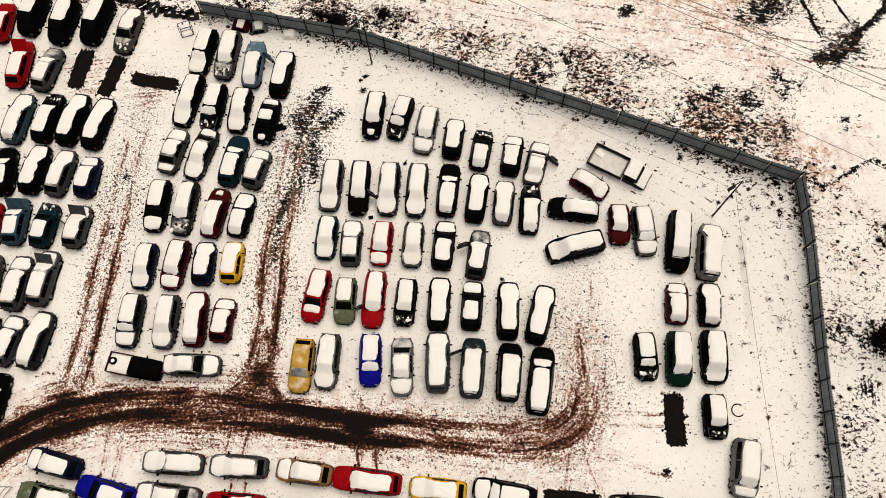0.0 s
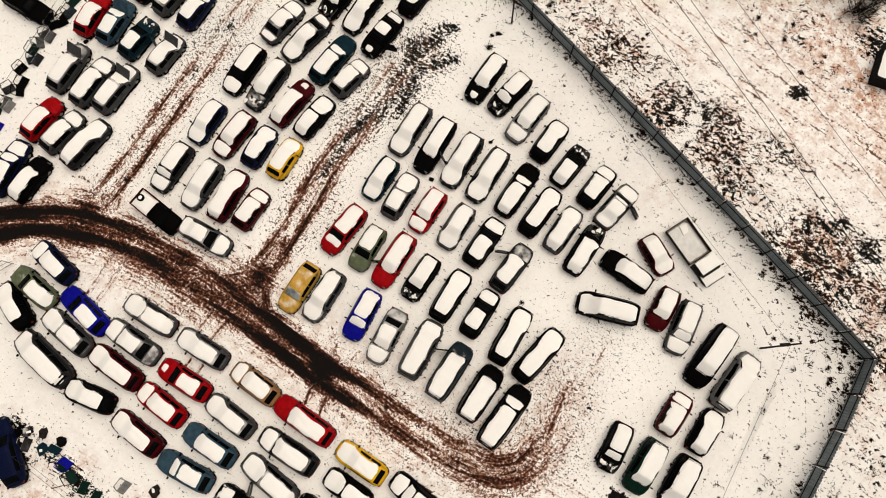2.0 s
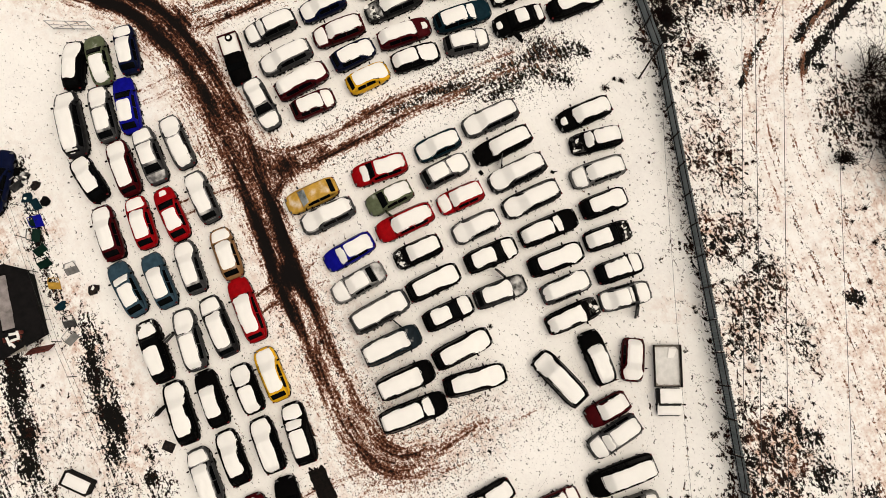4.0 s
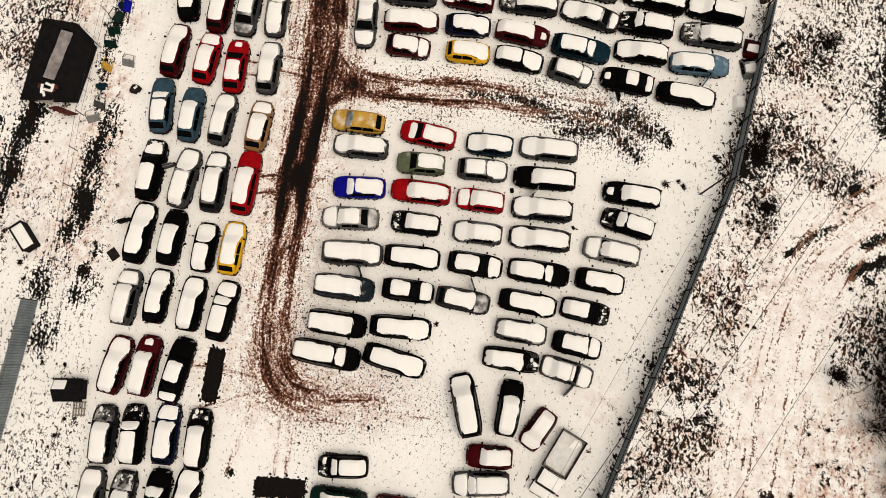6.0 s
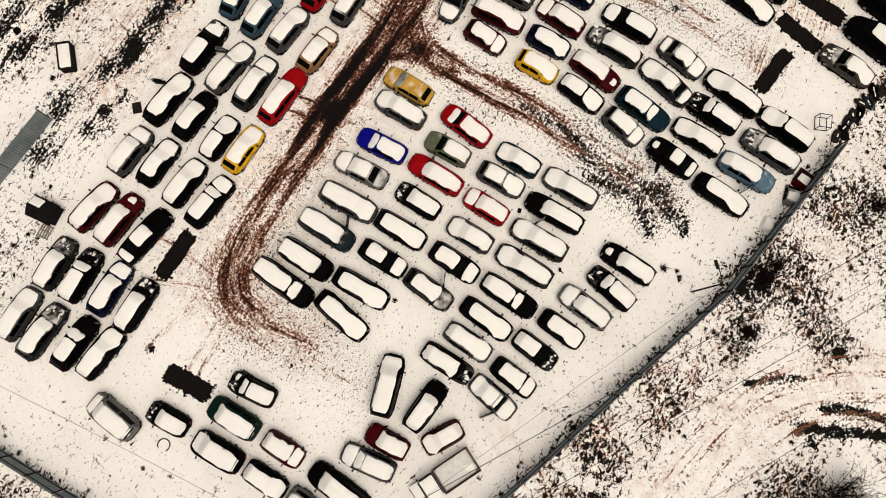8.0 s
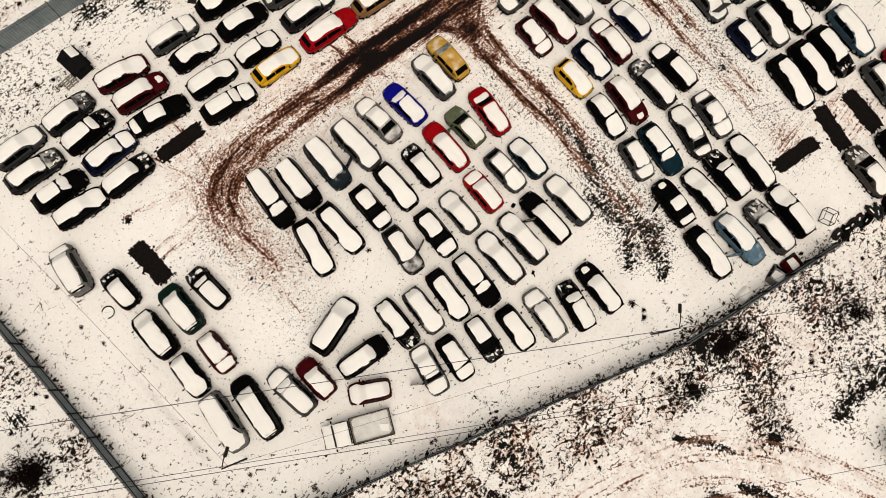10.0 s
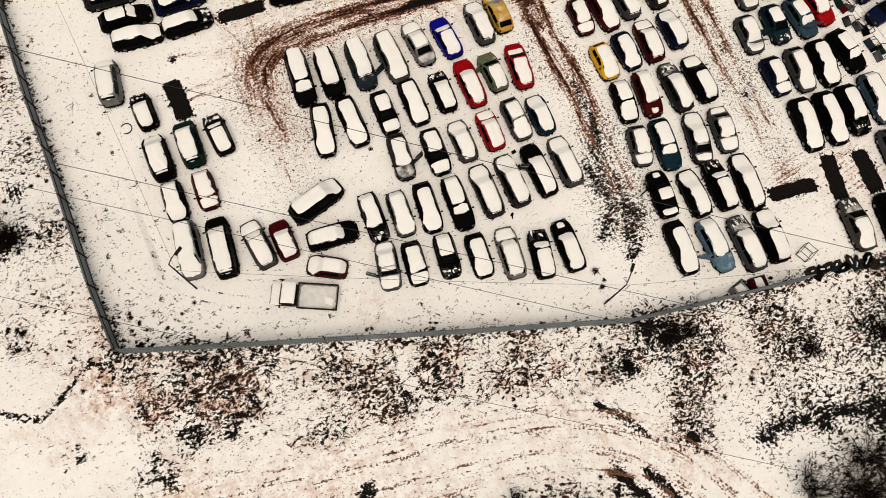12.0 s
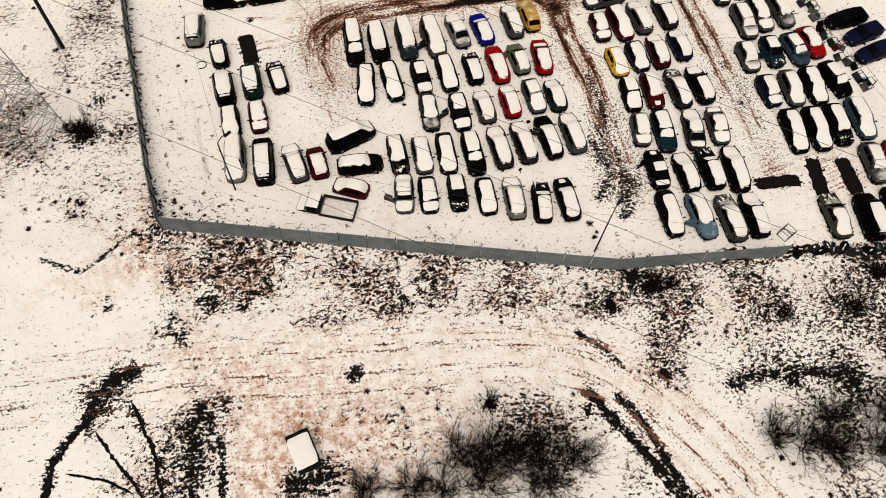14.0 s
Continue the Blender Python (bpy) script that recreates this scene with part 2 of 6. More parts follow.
def ground_fields(px, py):
    """Mud, weeds, brown thaw, fine dots, height, and the run along and across the nearest track."""
    n1, n2, n3 = lattice(px, py, 0.12, 1), lattice(px, py, 0.5, 2), lattice(px, py, 1.7, 3)
    wob = (lattice(px, py, 0.3, 4) - 0.5) * 1.1
    mud, run, off = np.zeros(px.shape), px * 1.0, py * 1.0
    lanes = np.zeros(px.shape)

    def lay(amount, u, v):
        nonlocal mud, run, off
        more = amount > mud
        run, off, mud = np.where(more, u, run), np.where(more, v, off), np.where(more, amount, mud)

    d, u, s = away(px, py, TRAIL, True)
    close = np.abs(d) < 14
    run, off = np.where(close, u, run), np.where(close, d, off)
    rut = np.interp(s, [0, 0.5, 0.60, 0.68, 1], [0.20, 0.24, 0.27, 0.36, 0.36])
    lay(rut * np.maximum(np.exp(-((np.abs(d) - 0.9) / 0.35) ** 2), 0.9 * np.exp(-((np.abs(d + 0.5 * wob) - 2.3) / 0.5) ** 2)), u, d)
    trail = np.exp(-((np.abs(d)) / 3.0) ** 4)
    comb = np.exp(-((np.abs(d) - 0.9) / 0.7) ** 2) + 0.9 * np.exp(-((np.abs(d) - 2.6) / 0.6) ** 2)

    d, u, s = away(px, py, ROAD, True)
    d = d + 0.25 * wob
    road_u, road_d = u, d
    knots = [0, 0.40, 0.50, 0.57, 0.63, 0.69, 0.78, 0.85, 0.95, 1]
    fill = np.interp(s, knots, [0.46, 0.49, 0.50, 0.51, 0.45, 0.40, 0.31, 0.40, 0.42, 0.06]) * (0.72 + 0.56 * n2)
    rut = np.interp(s, knots, [0.66, 0.70, 0.36, 0.14, 0.36, 0.64, 0.50, 0.20, 0.12, 0.05])
    wide = np.interp(s, knots, [2.2, 2.5, 2.9, 3.5, 2.8, 2.3, 2.2, 3.0, 3.2, 2.6])
    wander = 0.9 * (lattice(u, 0 * u, 0.11, 31) - 0.5)
    lay(rut * (0.7 + 0.6 * lattice(u, d, 0.22, 32)) * np.exp(-((np.abs(d + wander) - 0.85) / 0.45) ** 2) + fill * np.exp(-((d + 0.6 * wob) / wide) ** 2), u, d)
    for lane, power in ((LANE_EAST, 0.95), (LANE_WEST, 0.88)):
        d, u, s = away(px, py, lane, True)
        d = d + 0.2 * wob
        fade = power * np.interp(s, [0, 0.25, 0.5, 0.8, 1], [0.95, 0.95, 0.74, 0.62, 0.18])
        sway = d + 0.7 * (lattice(u, 0 * u, 0.13, 33) - 0.5)
        torn = 0.55 + 0.9 * lattice(u, d, 0.30, 34)
        lanes = np.maximum(lanes, fade * (0.25 + 0.5 * lattice(u, d, 0.45, 35)) * (np.exp(-((np.abs(sway) - 0.8) / 0.40) ** 2) + 0.32 * np.exp(-((sway - 1.9) / 0.9) ** 2)))
        lay(0.8 * fade * torn * (0.58 * np.exp(-((np.abs(sway) - 0.8) / 0.34) ** 2) + 0.33 * np.exp(-((d + 0.9 * wob) / 1.9) ** 2)), u, d)
    lay(blob(px, py, ((-15.37, 9.33, 1.7, 0.80), (-16.35, 7.31, 2.8, 0.64), (-19.46, 6.28, 2.4, 0.58), (-13.51, 6.13, 2.2, 0.60), (-7.26, 5.19, 1.6, 1.10), (-31.11, 6.47, 2.4, 0.75), (-13.18, 32.29, 2.2, 0.22), (-13.85, 29.34, 1.4, 0.25), (-28.20, 35.00, 2.2, 0.35), (-34.29, 37.35, 3.0, 0.32))), road_u, road_d)
    # turning marks between the road, the lanes and the parked rows
    for line, w, p in (([(-22.50, 6.65), (-18.57, 7.39), (-16.58, 9.11), (-15.72, 12.14)], 0.9, 0.74), ([(-19.96, 5.87), (-16.94, 6.30), (-15.15, 8.32), (-14.70, 11.74)], 0.9, 0.86), ([(-10.49, 5.76), (-13.32, 6.63), (-14.96, 8.93), (-15.32, 12.74)], 0.8, 0.84), ([(-11.88, 4.94), (-14.91, 5.32), (-18.45, 5.88)], 1.0, 0.68), ([(-34.66, 6.13), (-31.53, 6.97), (-30.15, 9.40)], 0.7, 0.62), ([(-26.04, 6.62), (-28.90, 7.60), (-29.77, 10.61)], 0.6, 0.55), ([(5.15, 4.31), (8.54, 4.64), (10.32, 6.55), (10.49, 9.75), (10.27, 13.34)], 0.9, 0.68), ([(4.15, 5.30), (7.74, 5.33), (9.72, 7.15), (9.49, 10.94)], 0.5, 0.52), ([(10.53, 4.56), (11.71, 6.96), (12.38, 10.56)], 0.45, 0.50), ([(7.16, 3.53), (10.34, 3.17), (12.73, 3.39)], 0.6, 0.46), ([(9.54, 4.35), (8.77, 0.96), (8.47, -2.76)], 0.7, 0.50), ([(10.34, 3.96), (11.05, 1.58), (12.27, -1.47)], 0.45, 0.46), ([(10.72, 6.36), (13.11, 6.58), (16.68, 6.51)], 0.25, 0.52), ([(10.73, 5.56), (13.11, 5.68), (16.49, 5.62)], 0.25, 0.5), ([(11.14, 3.38), (14.13, 2.61), (16.71, 1.84)], 0.3, 0.42), ([(-27.24, 5.60), (-27.26, 1.38)], 0.28, 0.62), ([(-26.02, 5.61), (-26.25, 1.39)], 0.28, 0.62), ([(-17.33, 5.29), (-17.59, 2.89)], 0.36, 0.72), ([(-15.91, 5.11), (-16.28, 2.90)], 0.36, 0.72), ([(-16.86, 1.09), (-16.93, -0.91)], 0.3, 0.55), ([(-15.75, 1.10), (-15.72, -0.89)], 0.3, 0.5), ([(-7.36, 4.79), (-7.03, 2.39)], 0.42, 0.85), ([(-5.85, 4.80), (-5.72, 2.41)], 0.42, 0.85), ([(-7.87, 5.18), (-6.99, 7.39), (-8.31, 8.38)], 0.35, 0.55), ([(-6.26, 5.40), (-5.49, 8.01)], 0.35, 0.55), ([(10.88, 11.95), (11.53, 17.96)], 0.5, 0.32)):
        d, u, s = away(px, py, rounded(line, 2), True)
        lay(0.78 * p * (1 - 0.25 * s) * np.exp(-((d + 0.2 * wob) / w) ** 2), u, d)
    # black ragged hollows, slab seams and bare clumps
    pit = 0.62 * lanes
    for line, w, p in (([(32.83, 38.09), (34.60, 38.19), (35.87, 39.06), (36.77, 40.78)], 0.75, 0.62), ([(36.77, 40.78), (38.16, 42.12), (39.55, 43.66), (40.37, 46.36)], 0.42, 0.58), ([(33.33, 40.30), (32.75, 42.60)], 0.5, 0.30), ([(28.33, 42.30), (28.72, 44.42), (29.71, 46.44), (30.31, 49.54)], 0.9, 0.46), ([(27.35, 45.18), (27.25, 46.73), (27.94, 50.02)], 0.35, 0.55), ([(-1.80, 50.25), (-3.23, 54.00), (-4.46, 56.96), (-5.98, 60.71), (-6.70, 63.68)], 0.55, 0.62), ([(-4.02, 51.42), (-5.34, 54.28), (-5.87, 58.14), (-7.09, 62.19)], 0.5, 0.56), ([(-3.18, 45.18), (-4.60, 46.85), (-5.62, 49.22)], 0.45, 0.40), ([(29.13, 33.65), (29.71, 35.20), (28.73, 36.55)], 0.7, 0.36), ([(28.59, 27.28), (31.10, 25.43), (35.62, 27.85), (38.86, 25.70)], 0.25, 0.40), ([(-24.03, 55.69), (-20.04, 53.92), (-14.05, 52.94)], 0.9, 0.44), ([(-11.79, -10.79), (-8.63, -11.56), (-4.76, -12.06), (-2.57, -12.26), (1.63, -14.33), (3.53, -15.42)], 1.1, 0.42), ([(-11.71, -17.27), (-8.48, -18.25), (-3.91, -19.34), (0.87, -20.23), (8.10, -21.11)], 1.2, 0.40), ([(-10.74, -20.60), (-6.87, -21.39), (-4.28, -22.18), (3.13, -23.50)], 1.1, 0.36), ([(-12.51, 35.04), (-13.09, 32.80), (-13.87, 30.56), (-13.41, 26.91), (-14.77, 23.25), (-15.73, 19.40)], 1.1, 0.36), ([(-26.91, -10.26), (-21.52, -10.82), (-16.70, -11.76), (-12.27, -12.25)], 0.8, 0.30), ([(-11.06, 33.01), (-12.66, 31.07), (-12.40, 27.32)], 1.1, 0.36)):
        d, u, s = away(px, py, line, True)
        pit = np.maximum(pit, p * np.exp(-((d + 0.45 * wob) / w) ** 2))
    pit = np.maximum(pit, blob(px, py, ((35.68, 39.63, 1.7, 0.56), (33.62, 38.09, 1.4, 0.46), (28.53, 43.84, 2.4, 0.40), (29.71, 46.73, 2.0, 0.44), (26.76, 42.69, 1.6, 0.34), (22.40, 50.41, 1.4, 0.5), (20.43, 50.60, 2.0, 0.42), (15.96, 43.32, 0.7, 0.72), (-9.93, 41.70, 0.9, 0.66), (-11.23, 42.80, 1.5, 0.62), (-6.81, 43.64, 0.9, 0.66), (-8.76, 50.77, 0.8, 0.66), (-27.22, 50.12, 2.0, 0.42), (-31.62, 47.31, 1.8, 0.46), (-21.13, 48.64, 1.0, 0.5), (-18.84, 53.92, 1.6, 0.5), (-23.63, 55.69, 2.0, 0.5), (26.11, 33.81, 1.2, 0.44), (23.47, 34.75, 1.0, 0.40), (34.15, 12.69, 1.6, 0.52), (32.90, 8.75, 1.0, 0.40), (14.06, 35.89, 0.8, 0.42), (6.21, 48.86, 0.8, 0.5), (34.04, 31.33, 0.9, 0.36), (16.51, 2.14, 0.4, 0.6), (-1.21, 51.64, 0.6, 0.5), (-11.91, 35.56, 0.7, 0.46), (-14.10, 32.39, 1.2, 0.42), (-0.09, -10.58, 0.8, 0.46), (1.41, -11.38, 0.7, 0.44), (-8.83, -11.27, 1.5, 0.42), (6.71, -14.24, 1.8, 0.34), (3.61, -11.77, 1.0, 0.34), (-16.14, 19.60, 0.6, 0.4), (-29.78, 21.75, 0.8, 0.34), (-29.07, 26.83, 0.8, 0.34))))

    pit = np.where(py < -9, pit * (0.25 + 1.5 * n2), pit * (0.72 + 0.56 * n3))
    yard = inside(px, py, YARD)
    dn, _ = away(px, py, FENCE_NORTH + [(-40, 46.6)])
    ds, _ = away(px, py, FENCE_SIDE)
    edge = np.minimum(dn, ds)
    n4 = lattice(px, py, 0.42, 7)
    weed = 0.375 + 0.34 * (n1 - 0.5) + 0.44 * (n4 - 0.5) + 0.03 * np.exp(-((edge - 3.0) / 4.0) ** 2)
    weed = weed + np.interp(px, [-20, -14, 2, 8], [0.09, 0.06, 0.06, 0.0]) + 0.08 * np.exp(-((dn - 3.0) / 3.0) ** 2)
    inner = 0.06 + 0.26 * np.clip(1.15 - dn / 4.5, 0, 1) + 0.22 * np.clip((px - 22.4) / 1.5, 0, 1) + (0.24 + 0.12 * np.clip((px + 10) / 4, 0, 1)) * np.clip((-8.8 - py) / 1.5, 0, 1) * (0.7 + 0.6 * n1)
    weed = np.where(yard, inner, weed) * (1 - 0.65 * trail)
    bright = np.clip((px - 29.5 + 2 * wob) / 2.5, 0, 1) * np.clip(1.3 - np.abs(py - 31.5) / 6, 0, 1)
    weed = weed * (1 - 0.85 * np.clip(bright, 0, 1)) * np.where((px > 37) & (py > 30), 0.25, 1.0)
    weed += blob(px, py, ((34.40, 38.87, 1.9, 0.5), (36.58, 41.35, 1.6, 0.45), (29.22, 45.67, 2.6, 0.45), (27.74, 41.35, 2.6, 0.28), (-10.43, 42.60, 2.6, 0.5), (-13.04, 44.29, 2.4, 0.4), (-22.04, 53.71, 5.0, 0.40), (-28.02, 50.71, 4, 0.4), (4.98, 51.89, 5, 0.16), (34.25, 12.78, 2.6, 0.42), (32.90, 5.18, 3, 0.2), (-20.03, 47.75, 3.5, 0.32), (10.09, 37.75, 3, 0.18), (22.92, 30.20, 3, 0.3), (31.47, 35.58, 2.0, 0.2), (15.86, 43.32, 0.8, 0.5), (-8.45, 50.58, 1.3, 0.5), (-6.40, 43.44, 1.2, 0.5), (24.18, 31.66, 1.2, 0.4), (2.70, -10.39, 1.5, 0.25), (-11.79, -10.69, 1.6, 0.25), (-9.94, 39.95, 1.4, 0.3), (5.85, 33.56, 1.5, 0.25), (-14.87, 29.95, 1.6, 0.42), (-13.50, 33.21, 1.6, 0.42), (-14.71, 25.88, 1.6, 0.25), (-5.09, 61.70, 4, 0.2)))
    # extra weeds at the fence foot, also painting in its dark shadow line
    weed += 0.28 * np.exp(-((edge / 0.5) ** 2))
    weed = np.clip(weed, 0, 0.70)
    brown = np.maximum(0.55 * np.exp(-((mud - 0.40) ** 2) / 0.05), blob(px, py, ((24.79, 42.78, 5.0, 1.1), (21.83, 46.63, 4.0, 1.7), (24.78, 48.57, 3.0, 1.6), (16.89, 49.04, 6, 1.3), (17.5, 45.5, 4, 0.8), (27.74, 38.47, 3, 0.9), (18.90, 43.24, 6, 0.8), (11.97, 49.5, 6, 0.8), (30.69, 44.23, 4, 0.5), (15.02, 38.35, 3.5, 0.4), (5.08, 41.07, 5, 0.35), (-23.34, -16.35, 7, 0.6), (-5.85, -12.16, 4, 0.9), (-0.87, -12.75, 3, 1.0), (-5.80, -19.04, 4, 0.8), (-14.25, -11.08, 1.5, 1.3), (-9.81, -11.47, 2.0, 1.3), (-20.09, -9.99, 1.0, 1.0), (-21.42, -15.02, 3, 1.0), (33.66, 28.34, 3, 0.4), (-0.97, 45.90, 6, 0.3), (9.15, 2.96, 4, 0.5), (-17.04, 47.26, 4, 0.55), (-33.77, 37.04, 4, 0.5), (23.87, 33.59, 3, 0.35), (9.88, 30.65, 2, 0.35), (-26.03, 47.73, 5, 0.4))))
    far_road = away(px, py, ROAD)[0]
    brown = np.maximum(brown, 1.0 * np.exp(-((far_road + wob) / 3.9) ** 2) * np.interp(px, [-60, -34, -24, 6, 11, 14], [0.9, 0.9, 0.8, 0.7, 0.8, 0.2]))
    brown = np.where(~yard, np.maximum(brown, 1.5 * np.clip(0.5 * n1 + 0.5 * n4 - 0.40, 0, 1) + 0.55 * np.exp(-(((dn - 3.0) / 3.0) ** 2)) * n4 * 1.6), brown)
    near = np.minimum(np.minimum(away(px, py, LANE_EAST)[0], away(px, py, LANE_WEST)[0]), away(px, py, ROAD)[0])
    dots = np.clip(0.10 + 0.90 * np.exp(-((near / 2.8) ** 2)) + blob(px, py, ((-13.25, 29.95, 3.5, 0.9), (11.03, 17.96, 5, 0.75), (8.08, 12.93, 5, 0.7), (6.13, 6.91, 4, 0.6), (-2.83, 3.04, 6, 0.4), (-14.05, 15.78, 3, 0.6), (-19.92, 3.66, 5, 0.4), (10.17, -0.01, 5, 0.55), (14.09, 7.98, 3, 0.5), (-15.23, 26.90, 4, 0.6), (-29.44, 24.80, 4, 0.5), (25.96, 12.06, 4, 0.3))), 0, 1)
    high = 0.010 * (n3 - 0.5) - 0.05 * np.clip(mud, 0, 1) + np.where(yard, 0, 0.20 * (n2 - 0.5) * np.clip(edge / 5, 0, 1)) + bank_height(px, py)
    return mud, weed, brown, dots, high, run, off, pit, comb


def axis(low, high, pitch, far):
    core = list(np.arange(low, high + pitch / 2, pitch))
    out, gap = [], pitch
    while not out or out[-1] < far:
        gap *= 1.45
        out.append((out[-1] if out else 0.0) + gap)
    return np.array([core[0] - d for d in reversed(out)] + core + [core[-1] + d for d in out])


gx, gy = axis(-58, 56, 0.25, 1800), axis(-30, 74, 0.25, 1800)
GX, GY = np.meshgrid(gx, gy, indexing="ij")
mud, weed, brown, dots, high, run, off, pit, comb = ground_fields(GX, GY)
nx, ny = GX.shape
ground_mesh = bpy.data.meshes.new("ground")
co = np.stack([GX, GY, high], -1).reshape(-1, 3)
i, j = np.meshgrid(np.arange(nx - 1), np.arange(ny - 1), indexing="ij")
a = (i * ny + j).ravel()
quads = np.stack([a, a + ny, a + ny + 1, a + 1], 1)
ground_mesh.vertices.add(len(co))
ground_mesh.vertices.foreach_set("co", co.ravel())
ground_mesh.loops.add(quads.size)
ground_mesh.loops.foreach_set("vertex_index", quads.ravel())
ground_mesh.polygons.add(len(quads))
ground_mesh.polygons.foreach_set("loop_start", np.arange(0, quads.size, 4))
ground_mesh.update(calc_edges=True)
for name, field in (("mud", mud), ("weed", weed), ("brown", brown), ("dots", dots), ("run", run), ("off", off), ("pit", pit), ("comb", comb)):
    ground_mesh.attributes.new(name, "FLOAT", "POINT").data.foreach_set("value", field.ravel().astype(np.float32))
ground_mesh.shade_smooth()


def ground_material():
    m = material("snowy_ground", SNOW, 0.8, 0, 0.15)

    def field(name):
        n = m.node_tree.nodes.new("ShaderNodeAttribute")
        n.attribute_name = name
        return n.outputs["Fac"]

    fine, mid, coarse = noise_of(m, 5.0, 5, 0.62), noise_of(m, 1.25, 4, 0.6), noise_of(m, 0.25, 3)
    track = node(m, "ShaderNodeCombineXYZ")
    link(m, calc(m, "MULTIPLY", field("run"), 0.20), track.inputs["X"])
    link(m, calc(m, "MULTIPLY", field("off"), 2.2), track.inputs["Y"])
    streak = noise_of(m, 1.5, 6, 0.62, track.outputs["Vector"])
    snow = ramp(m, calc(m, "ADD", calc(m, "MULTIPLY", coarse, 0.45), calc(m, "MULTIPLY", noise_of(m, 3.2, 6, 0.7), 0.55)), (0.36, (0.82, 0.795, 0.765)), (0.50, (0.875, 0.853, 0.815)), (0.62, (0.90, 0.88, 0.84)))
    thaw = calc(m, "ADD", calc(m, "MULTIPLY", mid, 0.75), calc(m, "ADD", calc(m, "MULTIPLY", fine, 0.27), calc(m, "MULTIPLY", streak, 0.18)))
    brown_amount = calc(m, "MULTIPLY", field("brown"), step(m, thaw, 0.46, 0.80))
    base = mixed(m, brown_amount, snow, (0.52, 0.29, 0.195))
    # thawed specks and dead weeds that show through the snow, drawn out by the wind
    place = node(m, "ShaderNodeNewGeometry").outputs["Position"]
    swirl = node(m, "ShaderNodeTexNoise", Scale=0.8, Detail=3.0)
    link(m, place, swirl.inputs["Vector"])
    push = node(m, "ShaderNodeVectorMath")
    push.operation = "MULTIPLY_ADD"
    link(m, swirl.outputs["Color"], push.inputs[0])
    push.inputs[1].default_value = (1.3, 1.3, 0.0)
    link(m, place, push.inputs[2])
    bend = node(m, "ShaderNodeMapping")
    bend.inputs["Scale"].default_value = (1.0, 1.9, 1.0)
    bend.inputs["Rotation"].default_value = (0, 0, 0.5)
    link(m, push.outputs["Vector"], bend.inputs["Vector"])
    blades = noise_of(m, 2.2, 6, 0.64, bend.outputs["Vector"])
    grain = calc(m, "ADD", calc(m, "MULTIPLY", fine, 0.30), calc(m, "ADD", calc(m, "MULTIPLY", blades, 0.60), calc(m, "MULTIPLY", mid, 0.10)))
    specks = calc(m, "SUBTRACT", calc(m, "ADD", calc(m, "MULTIPLY", field("weed"), 0.26), grain), 0.665)
    hue = noise_of(m, 0.55, 4, 0.6)
    soil = ramp(m, hue, (0.43, (0.003, 0.0025, 0.002)), (0.54, (0.022, 0.010, 0.006)), (0.64, (0.075, 0.027, 0.016)))
    base = mixed(m, step(m, specks, -0.016, 0.026), base, soil)
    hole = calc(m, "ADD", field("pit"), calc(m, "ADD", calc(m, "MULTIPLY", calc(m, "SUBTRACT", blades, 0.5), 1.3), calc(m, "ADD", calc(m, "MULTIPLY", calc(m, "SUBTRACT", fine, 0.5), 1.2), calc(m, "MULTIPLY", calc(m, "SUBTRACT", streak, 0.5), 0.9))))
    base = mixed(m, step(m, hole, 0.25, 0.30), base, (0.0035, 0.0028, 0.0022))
    ruts = calc(m, "ADD", calc(m, "MULTIPLY", field("comb"), 0.125), calc(m, "ADD", calc(m, "MULTIPLY", streak, 0.55), calc(m, "MULTIPLY", fine, 0.45)))
    base = mixed(m, step(m, ruts, 0.652, 0.68), base, (0.016, 0.012, 0.010))
    # scattered crumbs of mud, small and larger ones
    crumbs = calc(m, "MAXIMUM", calc(m, "SUBTRACT", noise_of(m, 8.0, 2, 0.5), 0.02), noise_of(m, 3.6, 4, 0.6))
    peppered = calc(m, "SUBTRACT", calc(m, "ADD", calc(m, "MULTIPLY", field("dots"), 0.152), crumbs), 0.732)
    base = mixed(m, step(m, peppered, 0.0, 0.025), base, (0.02, 0.014, 0.011))
    # mud of the wheel tracks
    rough_edge = calc(m, "SUBTRACT", calc(m, "ADD", calc(m, "MULTIPLY", streak, 0.62), calc(m, "MULTIPLY", fine, 0.50)), 0.56)
    clod = calc(m, "SUBTRACT", noise_of(m, 2.3, 6, 0.68), 0.5)
    wet = calc(m, "ADD", field("mud"), calc(m, "ADD", calc(m, "MULTIPLY", rough_edge, 2.1), calc(m, "MULTIPLY", clod, 0.6)))
    earth = ramp(m, step(m, wet, 0.22, 1.06), (0.0, (0.43, 0.245, 0.16)), (0.16, (0.215, 0.085, 0.045)), (0.36, (0.080, 0.025, 0.013)), (0.56, (0.017, 0.007, 0.004)), (0.85, (0.0035, 0.0022, 0.0018)))
    base = mixed(m, step(m, wet, 0.26, 0.50), base, earth)
    link(m, base, bsdf(m).inputs["Base Color"])
    bump(m, fine, 0.5, 0.06)
    return m


ground_mesh.materials.append(ground_material())
tagged(new("ground", ground_mesh), "snow-covered yard ground with muddy brown wheel tracks", "ground", kind="structure")


def ground_z(x, y):
    """Height of the ground sheet under a place."""
    a, b = int(np.searchsorted(gx, x)) - 1, int(np.searchsorted(gy, y)) - 1
    u, v = (x - gx[a]) / (gx[a + 1] - gx[a]), (y - gy[b]) / (gy[b + 1] - gy[b])
    return float((high[a, b] * (1 - u) + high[a + 1, b] * u) * (1 - v) + (high[a, b + 1] * (1 - u) + high[a + 1, b + 1] * u) * v)


